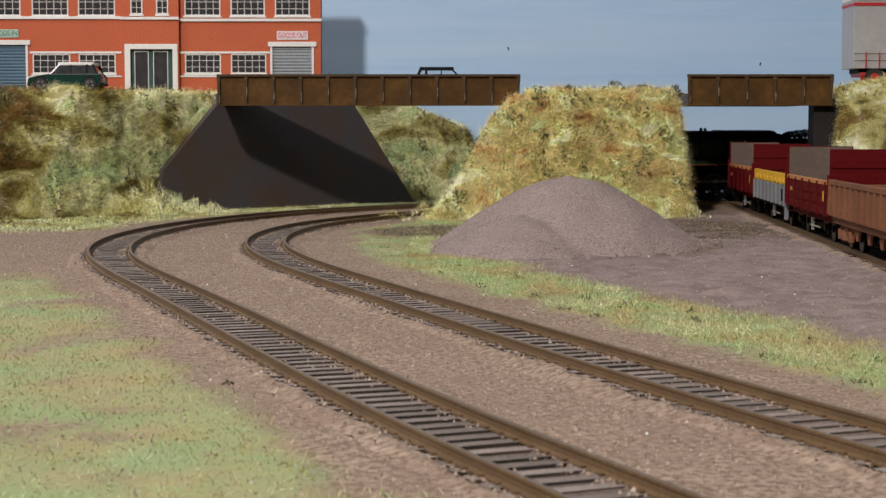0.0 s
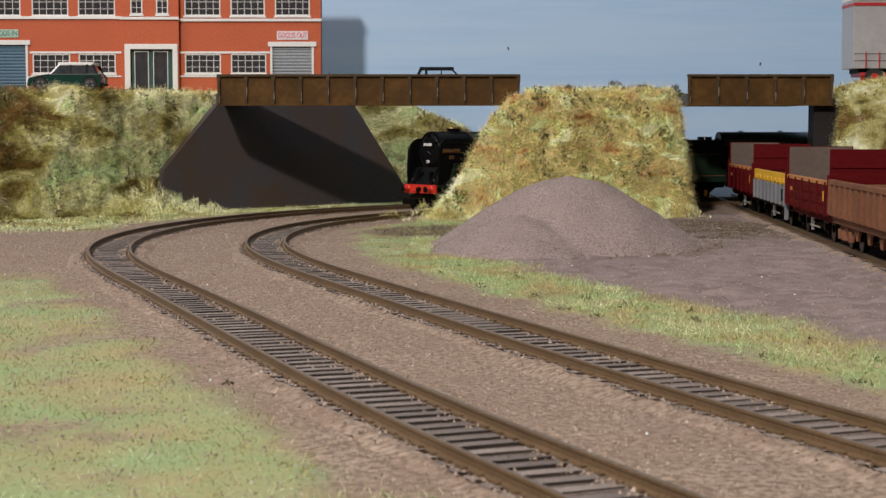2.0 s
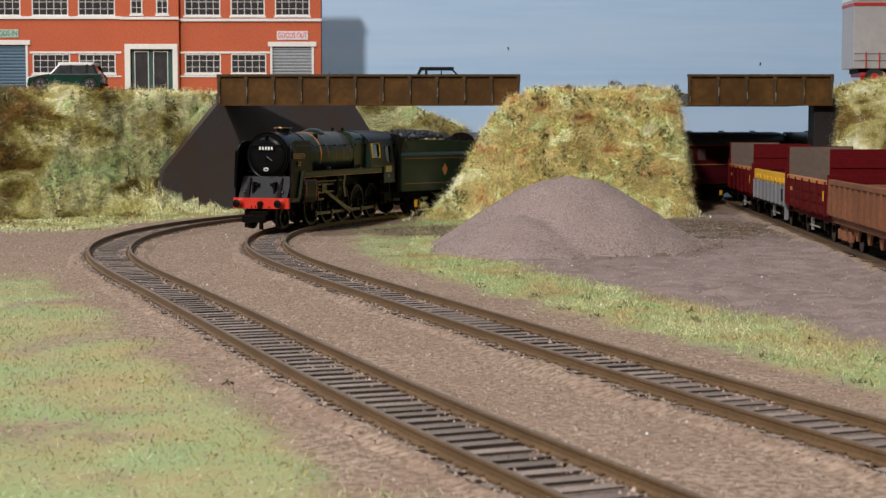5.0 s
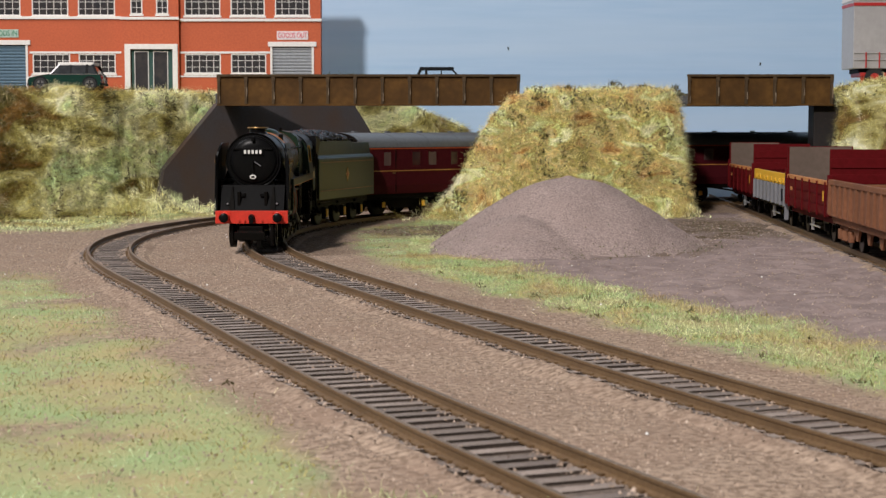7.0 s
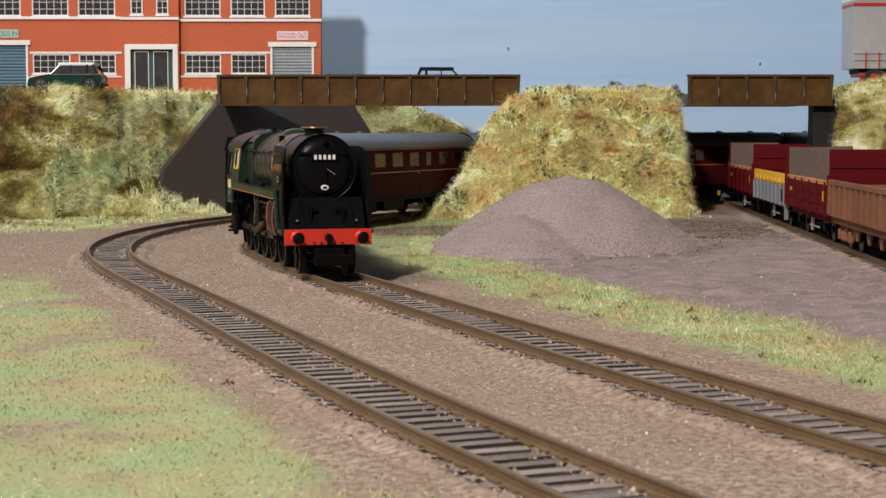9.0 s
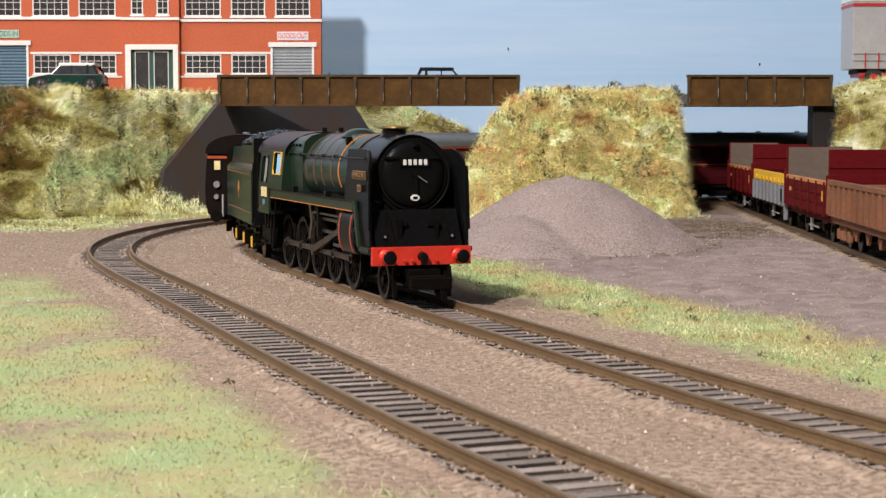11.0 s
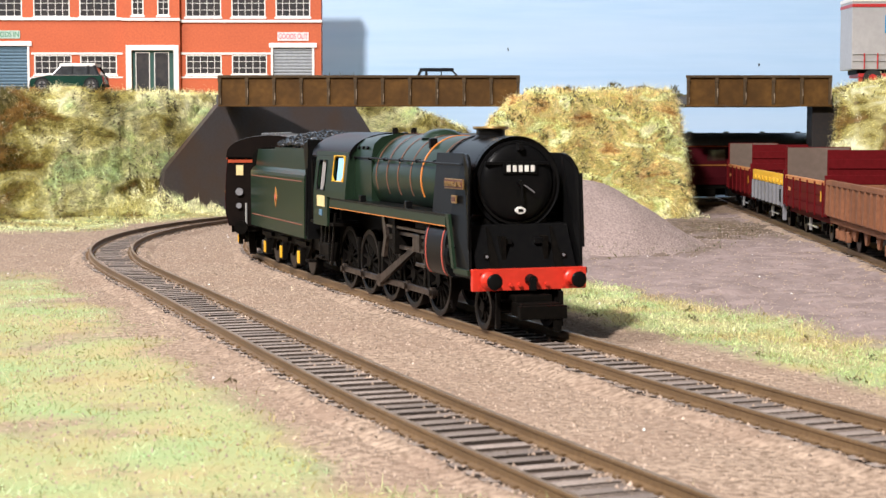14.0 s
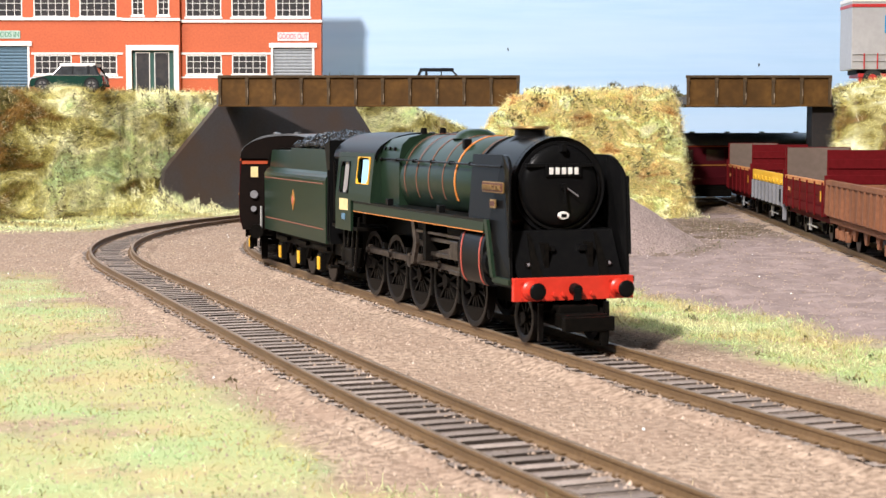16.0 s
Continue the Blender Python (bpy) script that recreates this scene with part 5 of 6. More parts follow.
def build_tender():
    T = thing("tender", "lined green tender heaped with wet-looking coal", "tender")
    part("frame", box(-93, 0, -12, 12, 10, 14), "frame_black", T)
    # body with inset upper sides
    def shell(x, zf):
        return [(x, -16.6, 14), (x, -16.6, 34.4), (x, -16.4, 35.4), (x, -15.6, 36.4), (x, -14.4, 37.2), (x, -13.6, zf), (x, 13.6, zf), (x, 14.4, 37.2), (x, 15.6, 36.4), (x, 16.4, 35.4), (x, 16.6, 34.4), (x, 16.6, 14)]
    part("body", loft([shell(-92, 43.5), shell(-62, 43.5), shell(-61.5, 44.5), shell(-3, 44.5)]), "green", T)
    part("front_cab", prism([(-0.5, 14), (-4, 14), (-4, 38), (-7, 45.5), (-0.5, 47.6)], "y", -15.8, 15.8), "black", T)
    for s in (-1, 1):
        y = s * 16.6
        for z in (18.3, 33.2):
            part("lining", box(-90, -6, *sorted((y, y + s * 0.15)), z, z + 0.4), "lining_dull", T)
        lozenge(T, -47, 26.4, 2.6, 3.7, *sorted((y, y + s * 0.2)), "line_yellow")
        lozenge(T, -47, 26.4, 1.2, 1.6, *sorted((y + s * 0.2, y + s * 0.35)), "lining_bright")
        lozenge(T, -47, 27.0, 3.2, 0.9, *sorted((y + s * 0.02, y + s * 0.18)), "brass")
        part("handrail", cyl((-1.2, s * 16.4, 15), (-1.2, s * 16.0, 38), 0.35, seg=8), "black", T)
        fr = part("outside_frame", prism([(-88, 14), (-8, 14), (-9, 11), (-16, 6.0), (-24, 6.0), (-28, 10), (-40, 10), (-44, 6), (-52, 6), (-56, 10), (-68, 10), (-72, 6), (-80, 6), (-87, 11)], "y", *sorted((s * 11.4, s * 12.6))), "frame_black", T)
        for x in (-20, -48, -76):
            ab = part("axlebox", box(x - 2.6, x + 2.6, *sorted((s * 12.4, s * 14.4)), 3.6, 9.6, 0.4), "frame_black", fr)
            part("axlebox_cover", box(x - 1.3, x + 1.3, *sorted((s * 14.3, s * 14.9)), 4.2, 8.6, 0.3), "yellow_dab", ab, "bright yellow axlebox cover")
            part("spring", box(x - 8, x + 8, *sorted((s * 12.6, s * 13.8)), 10.8, 12.2, 0.3), "frame_black", fr)
        part("footstep", box(-6, -1, *sorted((s * 12.5, s * 15.5)), 6, 6.8), "frame_black", T)
        part("tank_filler", cyl((-84, s * 5, 43), (-84, s * 5, 45.5), 2.4, seg=14), "black", T)
    for x in (-20, -48, -76):
        wheelset(T, x, 6.6)
    rnd = random.Random(11)
    vs, fs = [], []
    for k in range(700):
        x, y = rnd.uniform(-60, -9), rnd.uniform(-12.6, 12.6)
        h = 45.2 + 5.6 * math.cos(y / 10.5) * (0.55 + 0.45 * math.cos((x + 34) / 22)) + rnd.uniform(-0.7, 0.5) - 1.4
        r = rnd.uniform(0.9, 2.3)
        i = len(vs)
        for d in ((1, 0, 0), (-1, 0, 0), (0, 1, 0), (0, -1, 0), (0, 0, 1), (0, 0, -1)):
            vs.append((x + d[0] * r * rnd.uniform(0.6, 1.2), y + d[1] * r * rnd.uniform(0.6, 1.2), h + d[2] * r * rnd.uniform(0.5, 0.9)))
        for a, b, c in ((0, 2, 4), (2, 1, 4), (1, 3, 4), (3, 0, 4), (2, 0, 5), (1, 2, 5), (3, 1, 5), (0, 3, 5)):
            fs.append((i + a, i + b, i + c))
    stuff("coal_load", vs, fs, "coal", "", "", T)
    return T


tender = build_tender()


def build_coach():
    L = 256
    C = thing("coach", "lined maroon passenger coach with grey roof", "railway coach", group="coaches of the train")
    W = 18.0
    sec = [(-16.6, 13), (-17.8, 18), (-18, 24), (-17.6, 33), (-16.9, 40.2), (16.9, 40.2), (17.6, 33), (18, 24), (17.8, 18), (16.6, 13)]
    part("body", loft([[(x, y, z) for y, z in sec] for x in (-1.5, -L + 1.5)]), "maroon", C)
    n = 14
    arc = [(17.3 * math.cos(radians(180 - 180 * i / n)), 40.2 + 8.6 * math.sin(radians(180 - 180 * i / n)) ** 0.8) for i in range(n + 1)]
    part("roof", loft([[(x, y, z) for y, z in arc] + [(x, 0, 40.2)] for x in (-0.8, -L + 0.8)]), "roof_grey", C, "weathered grey domed roof", smooth=True)
    for i in range(9):
        x = -16 - i * 28
        part("roof_vent", bevelled(box(x - 1.6, x + 1.6, -4.2, -1.6, 48.0, 49.7), 0.4), "roof_grey", C)
        part("roof_rib", loft([[(x + 12 + d, y * 1.004, z + 0.15) for y, z in arc] + [(x + 12 + d, y * 0.98, z - 0.3) for y, z in arc[::-1]] for d in (-0.25, 0.25)]), "roof_grey", C)
    for s in (-1, 1):
        part("eaves_line", box(-L + 2, -2, *sorted((s * 16.8, s * 17.4)), 39.2, 39.9), "line_orange", C)
        part("waist_line", box(-L + 2, -2, *sorted((s * 17.7, s * 18.12)), 26.2, 26.8), "line_yellow", C)
        for x0, w, kind in ((-20, 6, "c"), (-44, 7, "g"), (-58, 7, "c"), (-78, 6, "g"), (-104, 14, "g"), (-128, 14, "g"), (-152, 14, "g"), (-176, 7, "c"), (-196, 14, "g"), (-218, 14, "g"), (-238, 6, "g")):
            bm = box(x0 - w, x0, *sorted((s * 16.9, s * 17.75)), 28.6, 37.4, 0.3)
            wd = part("window", bm, "coach_glass" if kind == "g" else "curtain", C)
            fr = bmesh.new()
            for a, b, c, d in ((x0 - w - 0.5, x0 + 0.5, 28.1, 28.6), (x0 - w - 0.5, x0 + 0.5, 37.4, 37.9), (x0 - w - 0.5, x0 - w, 28.6, 37.4), (x0, x0 + 0.5, 28.6, 37.4)):
                add_box(fr, a, b, *sorted((s * 17.3, s * 17.9)), c, d)
            part("window_frame", fr, "maroon", wd)
        for x in (-30, -90, -166, -228):
            part("door_line", box(x, x + 0.3, *sorted((s * 17.7, s * 18.05)), 14, 39), "frame_black", C)
            part("door_handle", box(x + 1, x + 3, *sorted((s * 17.9, s * 18.4)), 25, 25.5), "brass", C)
        part("solebar", box(-L + 3, -3, *sorted((s * 14.6, s * 15.6)), 10.2, 13, 0.2), "frame_black", C)
        for x0, x1 in ((-112, -92), (-150, -122)):
            part("battery_box", box(x0, x1, *sorted((s * 9, s * 15)), 4.6, 10.2, 0.3), "frame_black", C)
        part("truss_rod", cyl((-70, s * 14, 10), (-100, s * 14, 5.4), 0.4, seg=8), "frame_black", C)
    part("underframe", box(-L + 3, -3, -14.6, 14.6, 10.5, 13), "frame_black", C)
    for x0, x1, o in ((-1.5, -0.6, 1), (-L + 0.6, -L + 1.5, -1)):
        e = part("end", loft([[(x, y * 0.99, z) for y, z in sec] for x in (x0, x1)]), "end_dark", C, "dark coach end with corridor connection")
        part("roof_end", prism(arc + [(0, 40.0)], "x", x0 + 0.9 * (o > 0) - 0.9 * (o < 0) + 0.2 * o, x1 + 0.9 * (o > 0) - 0.9 * (o < 0) + 0.2 * o), "end_dark", e)
        xo = (x1, x1 + 3.2) if o > 0 else (x0 - 3.2, x0)
        gw = [(-6.8, 12.5), (6.8, 12.5), (6.8, 40)] + [(6.8 * math.cos(radians(a)), 40 + 4.4 * math.sin(radians(a))) for a in (20, 45, 70, 90, 110, 135, 160)] + [(-6.8, 40)]
        part("gangway", prism(gw, "x", *xo), "frame_black", e)
        part("gangway_door", box(*((xo[1], xo[1] + 0.3) if o > 0 else (xo[0] - 0.3, xo[0])), -4.2, 4.2, 14, 38, 0.1), "black", e)
        part("end_stripe", box(*((x1, x1 + 0.4) if o > 0 else (x0 - 0.4, x0)), -16.6, -7.0, 38.0, 39.2), "line_orange", e)
        part("end_stripe", box(*((x1, x1 + 0.4) if o > 0 else (x0 - 0.4, x0)), 7.0, 16.6, 38.0, 39.2), "line_orange", e)
        for y, z, r in ((-12.2, 26.5, 1.5), (-12.4, 21.0, 1.1)):
            part("end_socket", cyl((x1 if o > 0 else x0, y, z), ((x1 + 1.4) if o > 0 else (x0 - 1.4), y, z), r, seg=14), "wagon_grey", e)
        part("end_plate", box(*((x1, x1 + 0.5) if o > 0 else (x0 - 0.5, x0)), -13.4, -10.6, 33, 37, 0.1), "cream", e)
        part("end_pipe", cyl((x1 + 0.6 if o > 0 else x0 - 0.6, -9.5, 12), (x1 + 0.6 if o > 0 else x0 - 0.6, -9.5, 22), 0.5, seg=8), "steel_bright", e)
        for y in (-11.4, 11.4):
            xb = x1 if o > 0 else x0
            part("buffer", add_cyl(cyl((xb, y, 12.6), (xb + o * 4.4, y, 12.6), 1.3, seg=12), (xb + o * 4.2, y, 12.6), (xb + o * 5, y, 12.6), 2.7, seg=16), "frame_black", e)
    for bx in (-40, -L + 40):
        b = part("bogie", box(bx - 20, bx + 20, -6, 6, 7.5, 10.4, 0.4), "frame_black", C)
        for s in (-1, 1):
            pts = [(bx - 21, 9.6), (bx + 21, 9.6), (bx + 20, 6.2), (bx + 9, 6.2), (bx + 6, 4.2), (bx - 6, 4.2), (bx - 9, 6.2), (bx - 20, 6.2)]
            part("side_frame", prism(pts, "y", s * 11.4, s * 12.8), "frame_black", b)
            for x in (bx - 17, bx + 17):
                part("axlebox", box(x - 2.2, x + 2.2, *sorted((s * 12.6, s * 14.2)), 4.2, 9.0, 0.4), "frame_black", b)
                part("axlebox_cover", box(x - 1.2, x + 1.2, *sorted((s * 14.1, s * 14.7)), 5, 8.2, 0.3), "yellow_dab", b, "bright yellow axlebox cover")
        for x in (bx - 17, bx + 17):
            wheelset(b, x, 6.8)
    return C


M["end_dark"] = material("coach_end", (0.007, 0.005, 0.0045, 1), (0.009, 0.006, 0.005, 1), 400, 40, 0.45, bump=0.03, spec=0.05)
M["line_orange"] = material("eaves_orange", (0.42, 0.06, 0.015, 1), None, 400, 40, 0.45, bump=0)
coach = build_coach()
VEHICLES = [(loco, 0, -52, -120.7), (tender, 149.5, -20, -76), (coach, 247, -40, -216)]
for k in (1, 2):
    VEHICLES.append((copy_thing(coach, P(0, 0, 0)), 247 + 262 * k, -40, -216))


def motions():
    for ob, lag, f, r in VEHICLES:
        walk(ob, [(i * 0.25, on_line(train_at(i * 0.25) + lag, f, r)) for i in range(65)])
    start = train_at(0)
    steps = [i / 7.5 for i in range(121)]
    angle = lambda t, r: (start - train_at(t)) / r
    for ob, x, r in loco_moving:
        walk(ob, [(t, Matrix.Translation((x * MM, 0, r * MM)) @ Euler((0, angle(t, r), 0)).to_matrix().to_4x4()) for t in steps])
    for kind, s, ob in rods:
        rows = []
        for t in steps:
            a = angle(t, 10)
            px, pz = 4.2 * math.sin(a), 10 + 4.2 * math.cos(a)
            if kind == "coupling":
                rows.append((t, P(-77.3 + px, 0, pz)))
                continue
            # big end on the middle driver, small end sliding along the cylinder's line
            bx, bz = -77.3 + px, pz
            zc = 19.5
            dz = zc - bz
            sx = bx + math.sqrt(max(40.0**2 - dz * dz, 1))
            if kind == "connecting":
                rows.append((t, P(sx, 0, zc, 0, -math.degrees(math.atan2(dz, sx - bx)), 0)))
            else:
                rows.append((t, P(sx, 0, zc)))
        walk(ob, rows)

# ---- ground cover: which parts of the baseboard are grass, grey yard and dark soil ----
def covers(X, Y):
    left = line_outer.distance(X, Y)
    right = -line_inner.distance(X, Y)
    n1, n2 = lumps(X, Y, 28, 11.0), lumps(X, Y, 9, 13.0)
    wob = 9 * n1 + 4 * n2
    grass_left = smooth(24, 36, left + wob) * (1 - smooth(560, 650, Y + 2 * wob)) * (0.3 + 0.7 * smooth(-0.4, 0.1, 0.22 + n1 + 0.7 * n2))
    toe_left = smooth(40, 60, left + wob) * smooth(840, 930, Y + 2 * wob)
    strip = smooth(34, 46, right + wob) * (1 - smooth(76, 92, right + wob)) * (1 - smooth(930, 1000, Y))
    near_mound = smooth(16, 26, right + 0.6 * wob) * smooth(850, 930, Y + wob) * (1 - smooth(60, 110, X))
    grass = np.clip(np.maximum(np.maximum(grass_left, toe_left), np.maximum(strip, near_mound)), 0, 1)
    yard = smooth(80, 92, right + wob) * (1 - grass)
    soil = smooth(0.1, 0.45, lumps(X, Y, 22, 21.0) + 0.55 * np.exp(-((Y - 880) / 70) ** 2) - 0.25) * smooth(55, 80, right) * smooth(640, 760, Y)
    soil = np.maximum(soil, smooth(0.15, 0.6, np.exp(-((X + 2) / 42) ** 2 - ((Y - 885) / 55) ** 2) * smooth(20, 34, right) + 0.25 * n2))
    soil = np.maximum(soil, 0.95 * smooth(0.2, 0.8, np.exp(-((X - 155) / 40) ** 2 - ((Y - 915) / 105) ** 2) + 0.35 * n2))
    about = np.hypot((X - 59) / 66, (Y - 778) / 82)
    soil = np.maximum(soil, 0.8 * np.exp(-((about - 1.02 + 0.05 * n1) / 0.10) ** 2) * smooth(-0.4, 0.3, n2 + 0.2) * smooth(-15, 15, X))
    return grass, yard, soil


def paint_ground():
    g, y, d = covers(GX, GY)
    at = ground.data.attributes.new("cover", "FLOAT_COLOR", "POINT")
    at.data.foreach_set("color", np.stack([g, y, d, np.ones_like(g)], -1).astype(np.float32).ravel())
    nt = ground.data.materials[0].node_tree
    n, l = nt.nodes, nt.links
    b = n["Principled BSDF"]
    last = b.inputs["Base Color"].links[0].from_socket
    a = n.new("ShaderNodeAttribute")
    a.attribute_name = "cover"
    sep = n.new("ShaderNodeSeparateColor")
    l.new(a.outputs["Color"], sep.inputs[0])
    fine = [x for x in n if x.bl_idname == "ShaderNodeTexNoise"][0]
    for ch, ca, cb in (("Green", (0.285, 0.222, 0.205, 1), (0.205, 0.158, 0.146, 1)), ("Red", (0.40, 0.32, 0.165, 1), (0.28, 0.37, 0.175, 1)), ("Blue", (0.09, 0.065, 0.042, 1), (0.15, 0.11, 0.075, 1))):
        tone = n.new("ShaderNodeMix")
        tone.data_type = "RGBA"
        tone.inputs[6].default_value, tone.inputs[7].default_value = ca, cb
        if ch == "Red":
            patch = n.new("ShaderNodeTexNoise")
            patch.inputs["Scale"].default_value, patch.inputs["Detail"].default_value = 36, 8
            l.new([x for x in n if x.bl_idname == "ShaderNodeTexCoord"][0].outputs["Object"], patch.inputs["Vector"])
            span = n.new("ShaderNodeMapRange")
            span.inputs[1].default_value, span.inputs[2].default_value = 0.3, 0.7
            l.new(patch.outputs["Fac"], span.inputs[0])
            l.new(span.outputs[0], tone.inputs[0])
        else:
            # layered crust of the yard, drawn out across it
            lie = n.new("ShaderNodeMapping")
            lie.inputs["Scale"].default_value = (46, 74, 1)
            l.new([x for x in n if x.bl_idname == "ShaderNodeTexCoord"][0].outputs["Object"], lie.inputs["Vector"])
            crust = n.new("ShaderNodeTexNoise")
            crust.inputs["Scale"].default_value, crust.inputs["Detail"].default_value = 1.0, 9
            crust.inputs["Distortion"].default_value = 1.6
            l.new(lie.outputs[0], crust.inputs["Vector"])
            span = n.new("ShaderNodeMapRange")
            span.inputs[1].default_value, span.inputs[2].default_value = 0.36, 0.64
            l.new(crust.outputs["Fac"], span.inputs[0])
            l.new(span.outputs[0], tone.inputs[0])
        mx = n.new("ShaderNodeMix")
        mx.data_type = "RGBA"
        l.new(sep.outputs[ch], mx.inputs[0])
        l.new(last, mx.inputs[6])
        l.new(tone.outputs[2], mx.inputs[7])
        last = mx.outputs[2]
    l.new(last, b.inputs["Base Color"])


paint_ground()


def grass_material(name, stops, scale, lo=0.7, hi=1.35, olive_shift=None):
    """Fibres in patches of several colours; the last argument: from x, to x, and how far the tones shift to dark olive.
    """
    m = bpy.data.materials.new(name)
    m.use_nodes = True
    n, l = m.node_tree.nodes, m.node_tree.links
    b = n["Principled BSDF"]
    co = n.new("ShaderNodeTexCoord")
    t = n.new("ShaderNodeTexNoise")
    t.inputs["Scale"].default_value, t.inputs["Detail"].default_value = scale, 5
    lie = n.new("ShaderNodeMapping")
    lie.inputs["Scale"].default_value = (1, 0.6, 1.7)
    t.inputs["Distortion"].default_value = 0.7
    l.new(co.outputs["Object"], lie.inputs["Vector"])
    l.new(lie.outputs[0], t.inputs["Vector"])
    g = n.new("ShaderNodeNewGeometry")
    k = n.new("ShaderNodeMath")
    k.operation = "MULTIPLY_ADD"
    k.inputs[1].default_value, k.inputs[2].default_value = 0.06, -0.03
    l.new(g.outputs["Random Per Island"], k.inputs[0])
    s = n.new("ShaderNodeMath")
    l.new(t.outputs["Fac"], s.inputs[0])
    l.new(k.outputs[0], s.inputs[1])
    if olive_shift:
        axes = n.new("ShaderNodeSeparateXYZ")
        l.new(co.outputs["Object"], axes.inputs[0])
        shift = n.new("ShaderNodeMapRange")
        shift.inputs[1].default_value, shift.inputs[2].default_value = olive_shift[:2]
        shift.inputs[3].default_value, shift.inputs[4].default_value = 0, olive_shift[2]
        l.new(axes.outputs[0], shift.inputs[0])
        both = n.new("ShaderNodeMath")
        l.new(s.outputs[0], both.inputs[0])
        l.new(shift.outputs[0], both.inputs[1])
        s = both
    r = n.new("ShaderNodeValToRGB")
    for i, (p, c) in enumerate(stops):
        e = r.color_ramp.elements[i] if i < 2 else r.color_ramp.elements.new(p)
        e.position, e.color = p, (*c, 1)
    l.new(s.outputs[0], r.inputs[0])
    h = n.new("ShaderNodeHueSaturation")
    v = n.new("ShaderNodeMapRange")
    v.inputs[3].default_value, v.inputs[4].default_value = lo, hi
    l.new(g.outputs["Random Per Island"], v.inputs[0])
    l.new(v.outputs[0], h.inputs["Value"])
    l.new(r.outputs[0], h.inputs["Color"])
    l.new(h.outputs[0], b.inputs["Base Color"])
    b.inputs["Roughness"].default_value = 0.5
    b.inputs["Specular IOR Level"].default_value = 0.3
    M[name] = m


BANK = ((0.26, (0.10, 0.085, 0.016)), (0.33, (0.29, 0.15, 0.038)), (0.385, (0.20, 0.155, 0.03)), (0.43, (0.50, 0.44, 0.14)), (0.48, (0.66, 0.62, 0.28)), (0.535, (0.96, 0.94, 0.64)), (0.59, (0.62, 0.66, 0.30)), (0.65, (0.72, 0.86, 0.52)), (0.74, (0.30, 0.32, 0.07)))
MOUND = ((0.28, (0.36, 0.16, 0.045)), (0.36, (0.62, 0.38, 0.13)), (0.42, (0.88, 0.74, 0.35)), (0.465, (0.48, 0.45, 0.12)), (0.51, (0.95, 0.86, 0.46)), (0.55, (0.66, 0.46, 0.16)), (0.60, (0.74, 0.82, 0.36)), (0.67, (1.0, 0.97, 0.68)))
# bank tones slide down the ramp to dark olive towards the left end
OLIVE_SHIFT = (-0.235, -0.285, -0.22)
grass_material("bank_grass", BANK, 27, 0.45, 1.9, OLIVE_SHIFT)
# surface under the bank fibres: the same ramp at 0.62 of its value
grass_material("bank_base", [(p, tuple(0.62 * v for v in c)) for p, c in BANK], 27, 1, 1, OLIVE_SHIFT)
grass_material("mound_grass", MOUND, 52, 0.45, 1.8)
# surface under the mound fibres, again the ramp times 0.62
grass_material("mound_base", [(p, tuple(0.62 * v for v in c)) for p, c in MOUND], 52, 1, 1)
grass_material("straw", ((0.35, (0.62, 0.50, 0.24)), (0.65, (0.88, 0.82, 0.56))), 60)
grass_material("brown_fluff", ((0.35, (0.20, 0.17, 0.05)), (0.65, (0.38, 0.33, 0.11))), 60)
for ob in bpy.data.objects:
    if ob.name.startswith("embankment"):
        ob.data.materials[0] = M["mound_base" if ob.name == "embankment.001" else "bank_base"]
grass_material("verge_grass", ((0.34, (0.36, 0.26, 0.12)), (0.42, (0.56, 0.49, 0.22)), (0.48, (0.36, 0.38, 0.14)), (0.54, (0.36, 0.50, 0.22)), (0.62, (0.60, 0.60, 0.32))), 46, 0.5, 1.5)
grass_material("lawn_grass", ((0.34, (0.34, 0.25, 0.11)), (0.42, (0.48, 0.42, 0.19)), (0.48, (0.24, 0.27, 0.09)), (0.54, (0.32, 0.47, 0.22)), (0.62, (0.46, 0.58, 0.34))), 42, 0.5, 1.5)
grass_material("dry_leaf", ((0.30, (0.05, 0.04, 0.015)), (0.5, (0.10, 0.085, 0.03)), (0.62, (0.06, 0.08, 0.03)), (0.7, (0.16, 0.12, 0.05))), 60)
grass_material("grain", ((0.30, (0.17, 0.115, 0.08)), (0.45, (0.38, 0.285, 0.215)), (0.55, (0.25, 0.18, 0.13)), (0.66, (0.46, 0.36, 0.285))), 400, 0.5, 1.22)
rng = np.random.default_rng(7)


def spread(X, Y, Z, weight, count):
    """Random points over a height grid, by area and weight, with the surface's normal."""
    p = np.stack([X, Y, Z], -1)
    a, b, c = p[:-1, :-1], p[:-1, 1:], p[1:, :-1]
    nrm = np.cross(b - a, c - a)
    area = np.linalg.norm(nrm, axis=-1)
    w = (area * weight[:-1, :-1]).ravel()
    pick = rng.choice(w.size, count, p=w / w.sum())
    u, v = rng.random((2, count, 1))
    A, B, C = (q.reshape(-1, 3)[pick] for q in (a, b, c))
    D = p[1:, 1:].reshape(-1, 3)[pick]
    pts = A * (1 - u) * (1 - v) + B * u * (1 - v) + C * (1 - u) * v + D * u * v
    return pts, nrm.reshape(-1, 3)[pick] / area.ravel()[pick][:, None]


